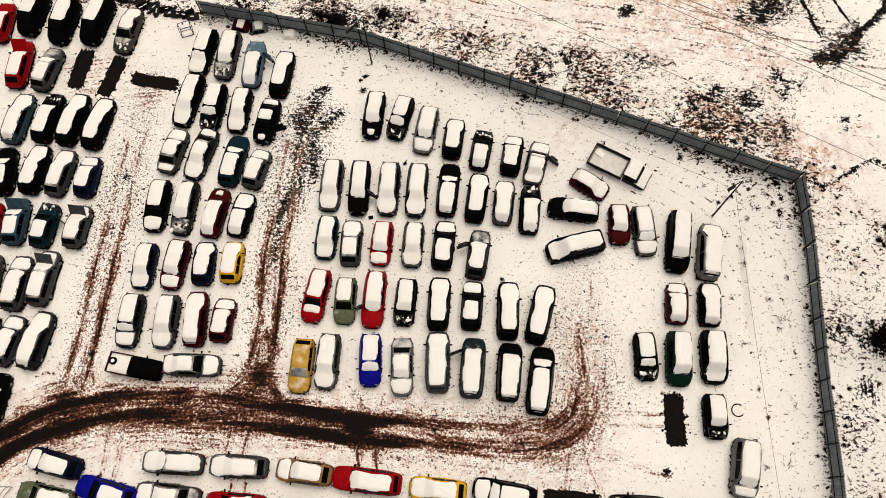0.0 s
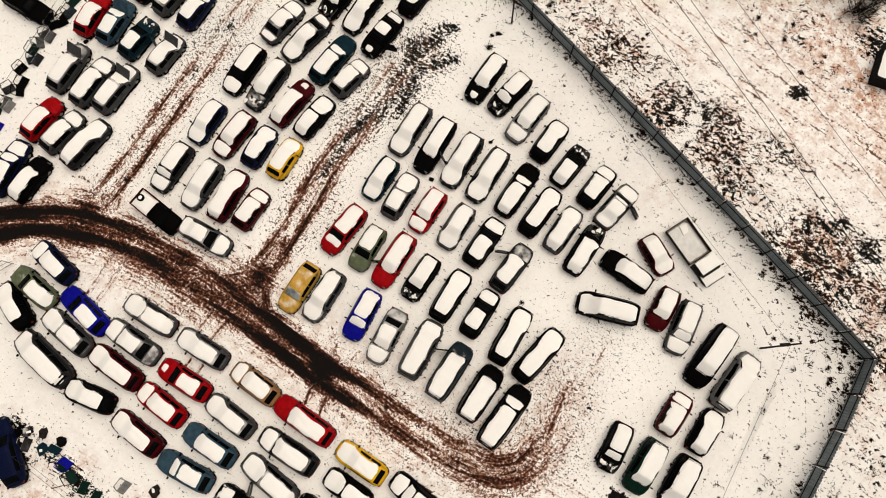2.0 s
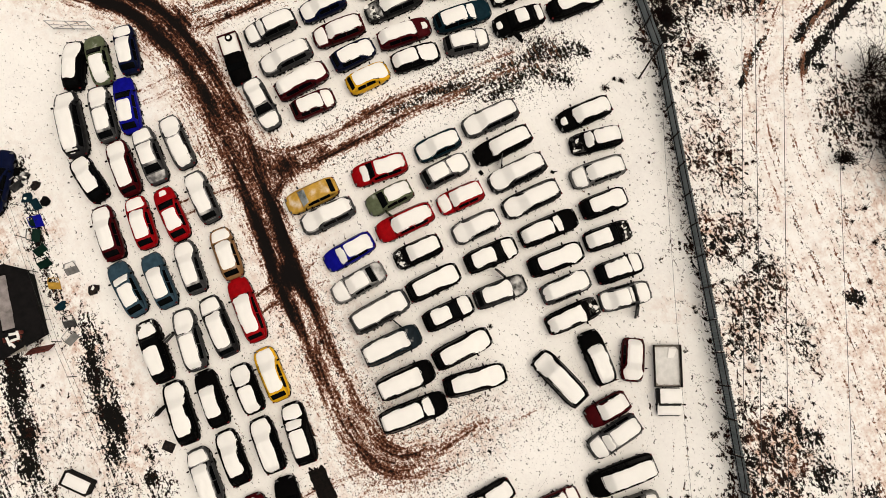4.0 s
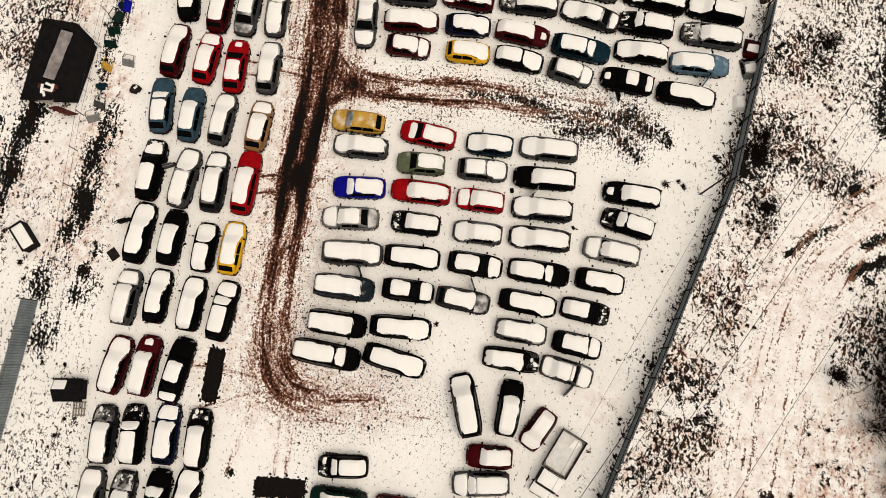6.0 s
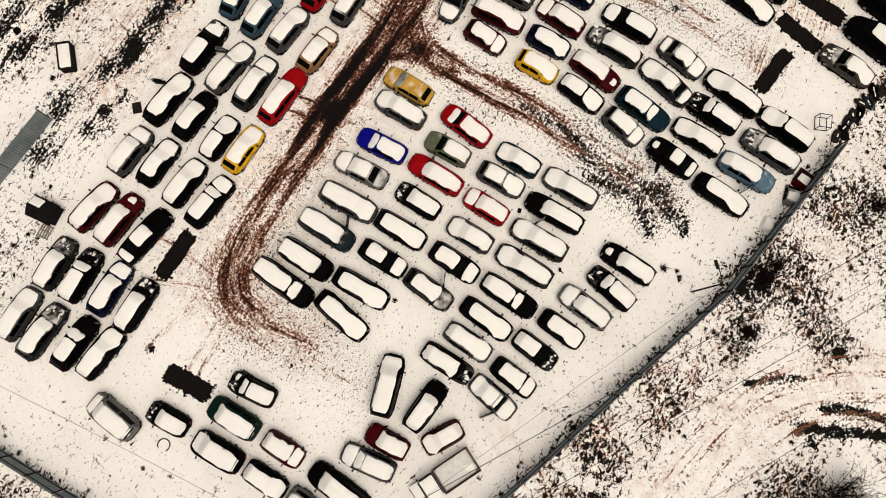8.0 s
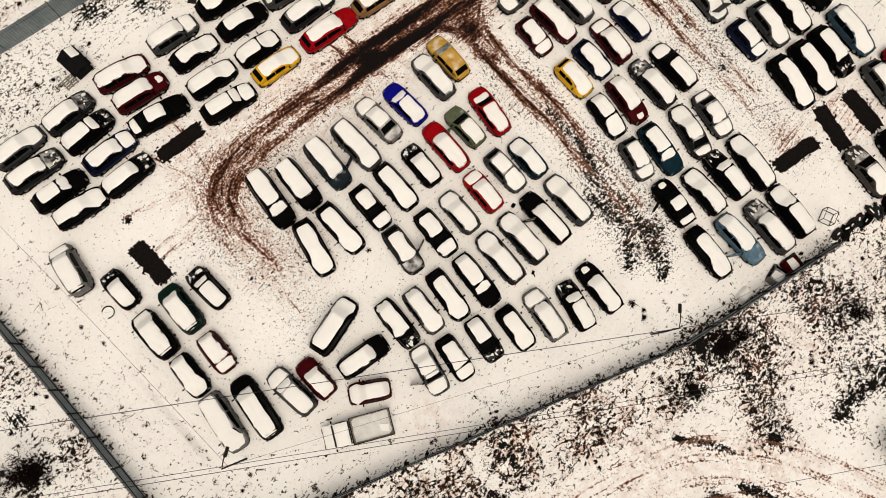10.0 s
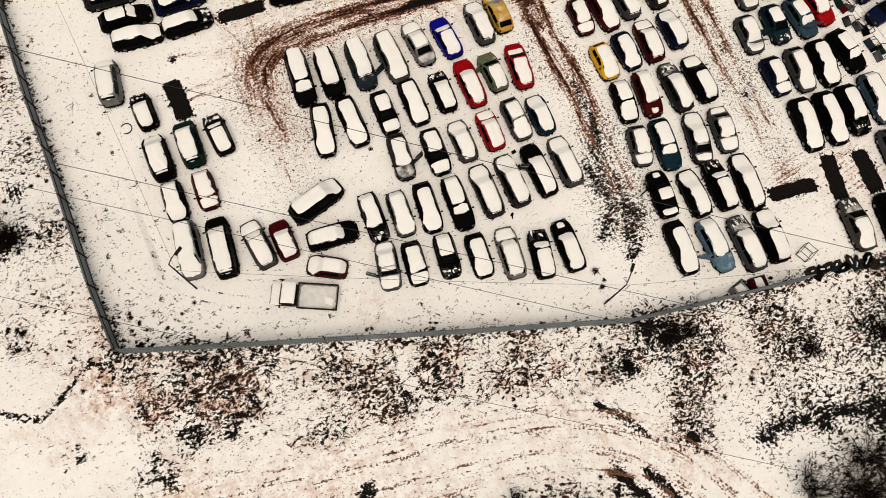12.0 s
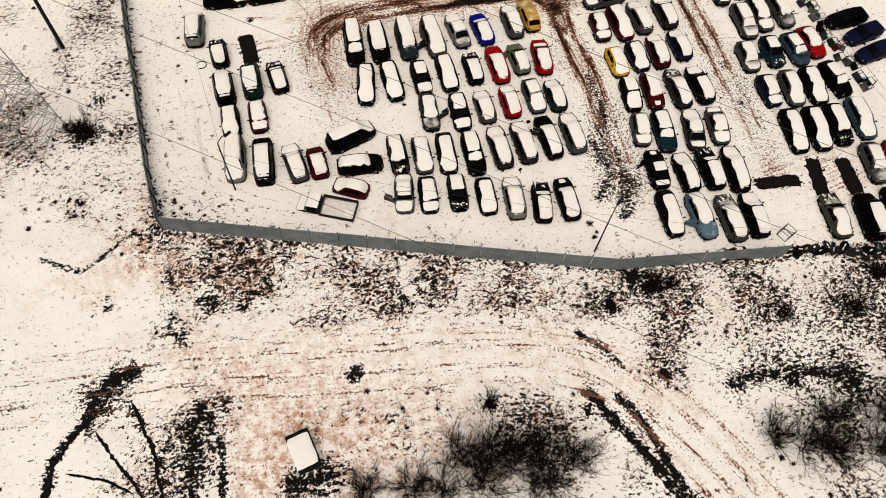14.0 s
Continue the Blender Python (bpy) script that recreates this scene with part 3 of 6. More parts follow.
def ground_crack(line, wide, seed):
    """A ragged dark gap between two snowed-over slabs."""
    rng, pts = random.Random(seed), []
    for (ax, ay), (bx, by) in zip(line, line[1:]):
        n = max(2, round(math.dist((ax, ay), (bx, by)) / 0.14))
        pts += [(ax + (bx - ax) * k / n, ay + (by - ay) * k / n, -(by - ay), bx - ax) for k in range(n)]
    verts, faces = [], []
    for k, (x, y, nx_, ny_) in enumerate(pts):
        n = math.hypot(nx_, ny_)
        end = min(1.0, k / 6, (len(pts) - 1 - k) / 6)
        sway = 0.10 * fuzz(k * 0.12, seed)
        for side in (-1, 1):
            w = sway + side * (0.02 + wide * end * (0.55 + 0.45 * fuzz(k * 0.35, seed + side) + 0.3 * rng.uniform(-1, 1)))
            px, py = x + nx_ / n * w, y + ny_ / n * w
            z = ground_z(px, py)
            verts += [(px, py, z + 0.02), (px, py, z - 0.1)]
    for k in range(len(pts) - 1):
        a, b = 4 * k, 4 * k + 4
        faces += [(a, a + 2, b + 2, b), (a, b, b + 1, a + 1), (a + 2, a + 3, b + 3, b + 2)]
    ob = part("ground_crack", mesh_of("ground_crack", verts, faces, BARE))
    tagged(ob, "dark ragged gap between snowed-over concrete slabs", "ground gap", "gaps between slabs", "structure")


for k, (line, wide) in enumerate((([(33.33, 40.30), (32.75, 42.60), (32.27, 44.61), (32.19, 48.09), (32.11, 52.95)], 0.24), ([(36.28, 41.83), (35.41, 43.94), (33.86, 46.93), (33.08, 50.03)], 0.20), ([(38.77, 44.43), (37.00, 45.29), (35.63, 46.06), (34.06, 47.51)], 0.15), ([(36.77, 40.78), (38.16, 42.12), (39.55, 43.66), (40.37, 46.55)], 0.18))):
    ground_crack(line, wide, 60 + k)
# ---------------------------------------------------------------- cars
# along the car, 0 at the nose and 1 at the tail: cowl, front of roof, back of roof, foot of the rear glass
STYLES = dict(
    hatch=dict(L=4.0, W=1.68, H=1.42, belt=0.93, hood=0.80, cowl=0.27, rf=0.44, rr=0.84, tail=0.965, deck=0.93),
    wagon=dict(L=4.5, W=1.74, H=1.46, belt=0.95, hood=0.82, cowl=0.27, rf=0.42, rr=0.88, tail=0.975, deck=0.95),
    sedan=dict(L=4.4, W=1.72, H=1.41, belt=0.93, hood=0.80, cowl=0.28, rf=0.43, rr=0.69, tail=0.83, deck=0.90),
    van=dict(L=4.9, W=1.86, H=1.85, belt=1.12, hood=0.98, cowl=0.19, rf=0.34, rr=0.93, tail=0.985, deck=1.12),
)


def width_at(s, u):
    return s["W"] / 2 * lerp(((0, 0.40), (0.012, 0.58), (0.04, 0.77), (0.09, 0.90), (0.17, 0.975), (0.3, 1), (0.72, 1), (0.85, 0.965), (0.93, 0.89), (0.98, 0.75), (1, 0.52)), u)


def deck_at(s, u):
    """Top of the lower body along its middle."""
    return lerp(((0, 0.50), (0.012, 0.60), (0.05, s["hood"] - 0.08), (0.13, s["hood"]), (s["cowl"], s["belt"]), (min(s["tail"], 0.95), s["deck"]), (0.985, s["deck"] - 0.06), (1, 0.62)), u)


def roof_at(s, u):
    return lerp(((0, 0), (s["cowl"], s["belt"]), (s["rf"], s["H"] - 0.02), (0.5 * (s["rf"] + s["rr"]), s["H"]), (s["rr"], s["H"] - 0.04), (s["tail"], s["deck"]), (1, 0)), u)


def top_at(s, u):
    """Height of the upper skin on the middle line and half the width of the part that carries snow."""
    w = width_at(s, u)
    narrow = lerp(((0, 0.86), (s["cowl"] - 0.03, 0.88), (s["rf"], 0.685), (s["rr"], 0.69), (s["tail"], 0.84), (1, 0.84)), u)
    return max(deck_at(s, u), roof_at(s, u)), w * narrow


def body_mesh(style):
    s = STYLES[style]
    rings = []
    for u in (0, 0.012, 0.04, 0.09, 0.15, s["cowl"], 0.45, 0.6, 0.75, 0.84, 0.90, 0.95, 0.985, 1):
        w, z, x = width_at(s, u), deck_at(s, u), s["L"] * (0.5 - u)
        low = 0.22 + 0.10 * (u < 0.01 or u > 0.99)
        half = [(0.55 * w, z + 0.015), (0.88 * w, z - 0.02), (0.985 * w, z - 0.10), (w, 0.55 * z + 0.14), (0.97 * w, low + 0.06), (0.90 * w, low)]
        rings.append([(x, -y, h) for y, h in reversed(half)] + [(x, 0, z + 0.025)] + [(x, y, h) for y, h in half])
    return Shape().loft(rings).mesh(style + "_body", PAINTS["black"], True)


def cabin_section(s, u):
    """Half section of the cabin, from the middle out to the waist."""
    z, w = roof_at(s, u), width_at(s, u)
    base = max(deck_at(s, u) - 0.03, 0.3)
    t = min(1.0, max(0.0, (z - base) / (s["H"] - s["belt"])))
    top = w * (0.86 - 0.12 * t)
    return [(0.0, z + 0.02), (0.55 * top, z + 0.012), (top * 0.94, z - 0.02 * t), (top, z - 0.07 * t), (0.92 * w, base)]


def cabin_mesh(style):
    s = STYLES[style]
    rings = []
    for u in (s["cowl"], 0.5 * (s["cowl"] + s["rf"]), s["rf"], s["rf"] + 0.05, 0.5 * (s["rf"] + s["rr"]), s["rr"] - 0.05, s["rr"], 0.5 * (s["rr"] + s["tail"]), s["tail"]):
        half, x = cabin_section(s, u), s["L"] * (0.5 - u)
        rings.append([(x, -y, h) for y, h in reversed(half[1:])] + [(x, y, h) for y, h in half])
    return Shape().loft(rings).mesh(style + "_cabin", PAINTS["black"], True)


def screen_mesh(style, u0, u1, name):
    """Glass between two places along the cabin, across its upper skin."""
    s, rows = STYLES[style], []
    push = 0.015 if u1 < 0.6 else -0.015
    for k in range(4):
        u = u0 + (u1 - u0) * k / 3
        half, x = cabin_section(s, u), s["L"] * (0.5 - u) + push
        rows.append([(x, y * 0.93, h + 0.014) for y, h in ((-half[2][0], half[2][1]), (-half[1][0], half[1][1]), (0, half[0][1]), half[1], half[2])])
    verts = [p for r in rows for p in r]
    verts += [(x, y, z - 0.02) for x, y, z in verts]
    n, faces = 20, []
    for a in range(3):
        for b in range(4):
            k = a * 5 + b
            faces += [(k, k + 5, k + 6, k + 1), (n + k, n + k + 1, n + k + 6, n + k + 5)]
    rim = [0, 1, 2, 3, 4, 9, 14, 19, 18, 17, 16, 15, 10, 5]
    faces += [(p, q, n + q, n + p) for p, q in zip(rim, rim[1:] + rim[:1])]
    return mesh_of(name, verts, faces, GLASS, True)


def side_glass_mesh(style, u0, u1, side):
    s, v = STYLES[style], []
    cabin0, cabin1 = s["cowl"] + 0.05, s["tail"] - 0.02
    for u in (u0, 0.5 * (u0 + u1), u1):
        half, x = cabin_section(s, u), s["L"] * (0.5 - u)
        (ty, tz), (by, bz) = half[3], half[4]
        for k in (0.08, 0.86):
            y, z = by + (ty - by) * (1 - k), bz + (tz - bz) * (1 - k)
            v += [(x, side * (y + 0.016), z), (x, side * (y - 0.01), z)]
    f = [(0, 4, 6, 2), (4, 8, 10, 6), (1, 3, 7, 5), (5, 7, 11, 9), (0, 2, 3, 1), (8, 9, 11, 10), (0, 1, 5, 4), (4, 5, 9, 8), (2, 6, 7, 3), (6, 10, 11, 7)]
    return mesh_of(style + "_side_glass", v, f if side > 0 else [g[::-1] for g in f], GLASS)


def wheel_meshes():
    ring = lambda r, y: [(r * math.cos(t), y, r * math.sin(t)) for t in (2 * math.pi * k / 18 for k in range(18))]
    tyre = Shape().loft([ring(0.21, -0.085), ring(0.285, -0.09), ring(0.305, -0.06), ring(0.305, 0.06), ring(0.285, 0.09), ring(0.21, 0.085)]).mesh("tyre", TYRE, True)
    rim = Shape().loft([ring(0.20, -0.07), ring(0.20, 0.08), ring(0.07, 0.095)]).mesh("rim", RIM)
    return tyre, rim


def bumper_mesh(s, front):
    """A band that wraps round the nose or the tail."""
    us = (0.085, 0.05, 0.025, 0.010, 0.002)
    us = us if front else tuple(1 - u for u in us)
    line = [(s["L"] * (0.5 - u), width_at(s, u)) for u in us]
    line = line + [(x, -y) for x, y in reversed(line)]
    rings = []
    for x, y in line:
        n = math.hypot(x, y)
        ex, ey = 0.03 * x / n, 0.03 * y / n
        rings.append([(x + ex, y + ey, 0.30), (x + ex, y + ey, 0.50), (x - 2 * ex, y - 2 * ey, 0.50), (x - 2 * ex, y - 2 * ey, 0.30)])
    return Shape().loft(rings).mesh("bumper", PLASTIC)


TYRE_MESH, RIM_MESH = wheel_meshes()
LENS_MESH = Shape().box(0, 0, 0, 0.12, 0.30, 0.13, bevel=0.03).mesh("lens", LAMP_CLEAR)
MIRROR_MESH = Shape().box(0, 0, 0, 0.12, 0.19, 0.11, bevel=0.03).mesh("mirror", PLASTIC)
DOOR_MESH = Shape().box(-0.52, 0, 0.62, 1.04, 0.09, 0.66, bevel=0.03).box(-0.55, 0, 1.17, 0.7, 0.04, 0.44, bevel=0.015).mesh("door", PAINTS["black"])
HOOD_MESH = Shape().box(0.48, 0, 0, 0.96, 1.36, 0.05, bevel=0.02).mesh("bonnet", PAINTS["black"])
KIT = {}
for style, s in STYLES.items():
    across = s["rr"] - s["rf"]
    KIT[style] = dict(
        body=body_mesh(style), cabin=cabin_mesh(style),
        windshield=screen_mesh(style, s["cowl"] + 0.02, s["rf"] - 0.012, "windshield"),
        rear_window=screen_mesh(style, s["rr"] + 0.02, s["tail"] - 0.02, "rear_window"),
        side={(k, side): side_glass_mesh(style, a, b, side) for side in (-1, 1)
              for k, (a, b) in enumerate(((s["rf"] - 0.05, s["rf"] + 0.42 * across), (s["rf"] + 0.46 * across, s["rr"] - 0.02)))},
        bumper=[bumper_mesh(s, True), bumper_mesh(s, False)],
    )


def snow_mesh(style, runs, seed, thick=0.085, lean=0.0):
    """Snow lying on the upper skin over the given stretches of the car, with a torn, rounded edge."""
    s, shape = STYLES[style], Shape()
    rng = random.Random(seed)
    off = rng.uniform(0, 90)
    for u0, u1, *rest in runs:
        size = rest[0] if rest else 1.0
        rows, nu, nv = [], max(6, round((u1 - u0) * 40)), 13
        for a in range(nu + 1):
            e = a / nu
            row = []
            for b in range(nv + 1):
                v = 2 * b / nv - 1
                shift = (0.016 * fuzz(1.3 * v + off, u0 * 9 + (e > 0.5)) - (0.02 if u0 < 0.1 and e < 0.5 else 0.008) * (v * v) * math.copysign(1, e - 0.5)) * (abs(2 * e - 1) ** 3)
                u = u0 + (u1 - u0) * e + shift
                u = min(max(u, 0.004), 0.996)
                z, w = top_at(s, u)
                reach = size * w * (0.99 + 0.15 * fuzz(u * 5 + off, 5.0 * (v > 0)) + 0.05 * fuzz(u * 15 + off, 9.0 * (v > 0)) + lean * v)
                y = v * min(reach, width_at(s, u) * 0.95) * (1 - 0.16 * max(0.0, abs(2 * e - 1) - 0.75) ** 2 / 0.0625)
                edge = (1 - abs(v) ** 5) * (1 - abs(2 * e - 1) ** 9)
                drop = 0.05 * (abs(y) / w) ** 4
                puff = thick * (0.75 + 0.5 * fuzz(u * 6 + off, v * 2.0))
                row.append((s["L"] * (0.5 - u), y, z + 0.03 - drop + (puff * edge if 0 < b < nv and 0 < a < nu else -0.025)))
            rows.append(row)
        shape.loft(rows, close=False, caps=False)
    return shape.mesh("snow_cover", CAR_SNOW, True)


def engine_mesh(style, seed):
    s, rng, shape = STYLES[style], random.Random(seed), Shape()
    x0, x1 = s["L"] * (0.5 - 0.04), s["L"] * (0.5 - s["cowl"] + 0.02)
    for _ in range(16):
        x, y = rng.uniform(x1, x0), rng.uniform(-0.6, 0.6)
        a = pose(x, y, s["hood"] + rng.uniform(-0.04, 0.05), 0, 0, rng.uniform(0, 90))
        shape.box(0, 0, 0, rng.uniform(0.08, 0.35), rng.uniform(0.06, 0.25), rng.uniform(0.06, 0.16), a, 0.02)
    for y in (-0.62, 0.62):
        shape.tube((x0, y, s["hood"] - 0.02), (x1, y * 1.15, s["hood"] + 0.1), 0.04)
    return shape.mesh("engine", ENGINE)


def clump_mesh(style, seed):
    """Lumps of snow caught in an open engine bay."""
    s, rng, shape = STYLES[style], random.Random(seed), Shape()
    for _ in range(12):
        x, y = s["L"] * (0.5 - rng.uniform(0.05, s["cowl"])), rng.uniform(-0.6, 0.6)
        r = rng.uniform(0.04, 0.13)
        lx, ly = rng.uniform(0.6, 2.2), rng.uniform(0.6, 1.6)
        ring = lambda k, z: [(x + lx * k * r * math.cos(t) * rng.uniform(0.5, 1.4), y + ly * k * r * math.sin(t) * rng.uniform(0.5, 1.4), s["hood"] + z) for t in (2 * math.pi * i / 8 for i in range(8))]
        shape.loft([ring(1.2, 0.02), ring(1.0, 0.05), ring(0.5, 0.065)])
    return shape.mesh("snow_lumps", CAR_SNOW, True)


FOOTPRINTS = []
count = 0


def park(x, y, heading, length, style, colour, snow, row, extra=""):
    """A parked car: middle, heading of its nose in degrees, length, and where snow lies (h hood, p a patch of it, q by the wipers, w windscreen, v its upper half, r roof, b back, k boot lid)."""
    global count
    count += 1
    s, kit = STYLES[style], KIT[style]
    kind = dict(hatch="hatchback", wagon="estate car", sedan="saloon car", van="minivan")[style]
    state = "with hardly any snow" if snow in "-t" else "with open engine bay, snowy roof" if "E" in snow else "covered in thick snow" if "h" in snow else "with snowy roof, bare bonnet"
    car = thing(dict(hatch="hatchback_car", wagon="estate_car", sedan="saloon_car", van="minivan")[style], pose(x, y, 0, 0, 0, heading),
                f"{WORDS[colour]} {kind} {state}, parked outdoors", "car", row)
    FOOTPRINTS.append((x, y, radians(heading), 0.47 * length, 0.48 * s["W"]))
    car.scale = (length / s["L"], 1.06, 1.06)
    body = PAINTS[colour]
    part("body", kit["body"], body, car)
    part("cabin", kit["cabin"], body, car)
    part("windshield", kit["windshield"], FROSTED if snow == "t" else GLASS, car)
    part("rear_window", kit["rear_window"], GLASS, car)
    for side in kit["side"].values():
        part("side_window", side, GLASS, car)
    for u in (0.19, 0.80):
        for side in (-1, 1):
            w = part("wheel", TYRE_MESH, TYRE, car, at=pose(s["L"] * (0.5 - u), side * (s["W"] / 2 - 0.125), 0.30, 0, 0, 0 if side > 0 else 180))
            part("rim", RIM_MESH, RIM, w)
    part("front_bumper", kit["bumper"][0], PLASTIC, car)
    part("rear_bumper", kit["bumper"][1], PLASTIC, car)
    for side in (-1, 1):
        part("headlight", LENS_MESH, LAMP_CLEAR, car, at=pose(s["L"] / 2 - 0.14, side * 0.29 * s["W"], 0.63, 0, -20, side * -22))
        part("tail_light", LENS_MESH, LAMP_RED, car, at=pose(-s["L"] / 2 + 0.10, side * 0.31 * s["W"], 0.76, 0, 12, side * 20))
        part("side_mirror", MIRROR_MESH, PLASTIC, car, at=pose(s["L"] * (0.5 - s["cowl"] - 0.05), side * (s["W"] / 2 + 0.07), s["belt"] + 0.04))
    spans = dict(h=(0.03, s["cowl"] - 0.005), w=(s["cowl"] + 0.005, s["rf"] - 0.005), r=(s["rf"] + 0.01, s["rr"] - 0.01), b=(s["rr"] + 0.005, 0.975), v=(s["cowl"] + 0.55 * (s["rf"] - s["cowl"]), s["rf"] - 0.005), k=(s["tail"] + 0.01, 0.975))
    runs = []
    for k in "hwvrbk":
        if k in snow:
            a, b = spans[k]
            if runs and a - runs[-1][1] < 0.03 and not (count % 3 == 0 and k in "wh") and not (count % 5 == 2 and k == "r"):
                runs[-1][1] = b
            else:
                runs.append([a, b])
    if "p" in snow:
        runs.append([0.05, 0.62 * s["cowl"], 0.45])
    if "q" in snow:
        runs.append([0.60 * s["cowl"], s["cowl"] + 0.04, 0.85])
    for k, run in enumerate(runs):
        part("snow_cover", snow_mesh(style, [run], count + 0.37 * k, 0.085, 0.10 * math.sin(count * 2.4)), CAR_SNOW, car)
    if "E" in snow:
        part("engine", engine_mesh(style, count), ENGINE, car)["kind"] = "stuff"
        part("engine_snow", clump_mesh(style, count), CAR_SNOW, car)["kind"] = "stuff"
    if "L" in extra or "R" in extra:
        side = 1 if "L" in extra else -1
        part("open_door", DOOR_MESH, body, car, at=pose(s["L"] * (0.5 - s["cowl"] - 0.04), side * s["W"] / 2, 0, 0, 0, side * -62))
    if "H" in extra:
        part("raised_bonnet", HOOD_MESH, body, car, at=pose(s["L"] * (0.5 - s["cowl"] + 0.01), 0, s["belt"] + 0.02, 0, -52, 0))
    return car


# middle block, row by the fence
park(-7.19, 32.65, -96, 4.61, "hatch", "black", "rbwp", "cars, middle block, row by the fence")
park(-4.79, 32.35, -105, 4.26, "hatch", "black", "rbwE", "cars, middle block, row by the fence")
park(-2.48, 31.14, -100, 4.54, "wagon", "white", "rbwh", "cars, middle block, row by the fence")
park(-0.02, 30.28, 82, 3.87, "hatch", "black", "rwh", "cars, middle block, row by the fence")
park(2.42, 29.17, 80, 3.85, "hatch", "black", "rbE", "cars, middle block, row by the fence")
park(5.11, 28.63, 80, 3.83, "hatch", "black", "rwh", "cars, middle block, row by the fence")
park(7.21, 27.90, 76, 4.13, "sedan", "silver", "rbvh", "cars, middle block, row by the fence", "R")
# middle block, second row
park(-10.60, 25.80, -94, 4.80, "wagon", "silver", "rbwh", "cars, middle block, second row")
park(-8.14, 25.56, -92, 5.04, "hatch", "black", "rbw", "cars, middle block, second row")
park(-5.58, 25.46, -93, 4.93, "wagon", "grey", "rbwh", "cars, middle block, second row", "R")
park(-3.15, 25.36, -94, 4.93, "wagon", "grey", "rbwh", "cars, middle block, second row")
park(-0.44, 25.39, 84, 4.89, "wagon", "black", "rbw", "cars, middle block, second row")
park(2.04, 24.65, 82, 4.56, "hatch", "black", "rwh", "cars, middle block, second row")
park(4.33, 24.21, 84, 4.05, "hatch", "silver", "rbwh", "cars, middle block, second row")
park(6.54, 23.52, 85, 4.38, "hatch", "black", "rbwE", "cars, middle block, second row")
# middle block, third row
park(-10.72, 20.97, -94, 3.83, "hatch", "teal", "rbwh", "cars, middle block, third row")
park(-8.58, 20.50, 88, 4.06, "hatch", "silver", "rwh", "cars, middle block, third row")
park(-6.01, 20.45, -95, 3.87, "hatch", "red", "rbwh", "cars, middle block, third row")
park(-3.36, 20.37, -94, 3.95, "hatch", "silver", "rbwh", "cars, middle block, third row")
park(-0.77, 20.33, 84, 4.36, "wagon", "black", "rh", "cars, middle block, third row")
park(2.13, 19.51, 82, 4.30, "hatch", "grey", "rw", "cars, middle block, third row", "L")
# middle block, fourth row
park(-11.26, 15.87, -100, 4.57, "wagon", "red", "rbq", "cars, middle block, fourth row")
park(-8.81, 15.45, -92, 3.91, "hatch", "olive", "rb", "cars, middle block, fourth row", "L")
park(-6.44, 15.59, -94, 4.83, "wagon", "red", "rbw", "cars, middle block, fourth row")
park(-3.84, 15.36, -95, 3.96, "hatch", "black", "rbwE", "cars, middle block, fourth row")
park(-1.08, 15.26, 87, 4.47, "wagon", "black", "rwh", "cars, middle block, fourth row")
park(1.63, 15.11, 86, 4.13, "hatch", "black", "rh", "cars, middle block, fourth row")
park(4.56, 14.71, 88, 4.86, "wagon", "black", "rwh", "cars, middle block, fourth row")
park(7.19, 14.40, 76, 4.99, "wagon", "black", "rwh", "cars, middle block, fourth row")
# middle block, row by the road
park(-12.04, 10.06, -94, 4.36, "hatch", "gold", "t", "cars, middle block, row by the road")
park(-9.96, 10.42, -94, 4.50, "wagon", "silver", "rbwh", "cars, middle block, row by the road")
park(-6.53, 10.56, -89, 4.27, "hatch", "blue", "rbw", "cars, middle block, row by the road")
park(-3.96, 10.04, -89, 4.60, "sedan", "white", "rwh", "cars, middle block, row by the road")
park(-1.11, 10.44, 90, 4.89, "van", "silver", "rwh", "cars, middle block, row by the road")
park(1.68, 10.01, 86, 4.79, "van", "slate", "rbw", "cars, middle block, row by the road", "L")
park(4.56, 9.69, 85, 4.64, "van", "black", "rbw", "cars, middle block, row by the road")
park(7.02, 9.03, 82, 5.39, "van", "black", "rbw", "cars, middle block, row by the road")
# loose group by the fence corner
park(11.74, 25.86, -33, 3.35, "hatch", "maroon", "rbwh", "cars, loose group by the fence corner")
park(10.25, 23.56, 172, 4.32, "wagon", "black", "rbw", "cars, loose group by the fence corner")
park(10.25, 20.21, -166, 4.93, "van", "black", "rwh", "cars, loose group by the fence corner")
park(14.04, 22.22, -91, 3.54, "hatch", "maroon", "rbw", "cars, loose group by the fence corner")
park(16.06, 21.66, -86, 4.39, "wagon", "silver", "rbwh", "cars, loose group by the fence corner")
park(18.82, 20.67, -98, 5.38, "van", "black", "rbw", "cars, loose group by the fence corner")
park(21.31, 19.83, 81, 4.95, "van", "white", "rbwh", "cars, loose group by the fence corner")
park(18.28, 15.40, 85, 3.47, "hatch", "maroon", "rbwh", "cars, loose group by the fence corner")
park(20.90, 15.33, 85, 3.65, "hatch", "black", "rbwh", "cars, loose group by the fence corner")
park(15.45, 11.03, -88, 3.86, "hatch", "black", "rbwE", "cars, loose group by the fence corner")
park(18.01, 10.86, -94, 4.35, "van", "green", "rbw", "cars, loose group by the fence corner")
park(20.78, 11.02, -92, 4.26, "van", "black", "rbwh", "cars, loose group by the fence corner")
park(20.46, 6.39, -91, 3.45, "hatch", "black", "rbwE", "cars, loose group by the fence corner")
park(22.27, 2.54, -100, 4.40, "van", "white", "rbwh", "cars, loose group by the fence corner")
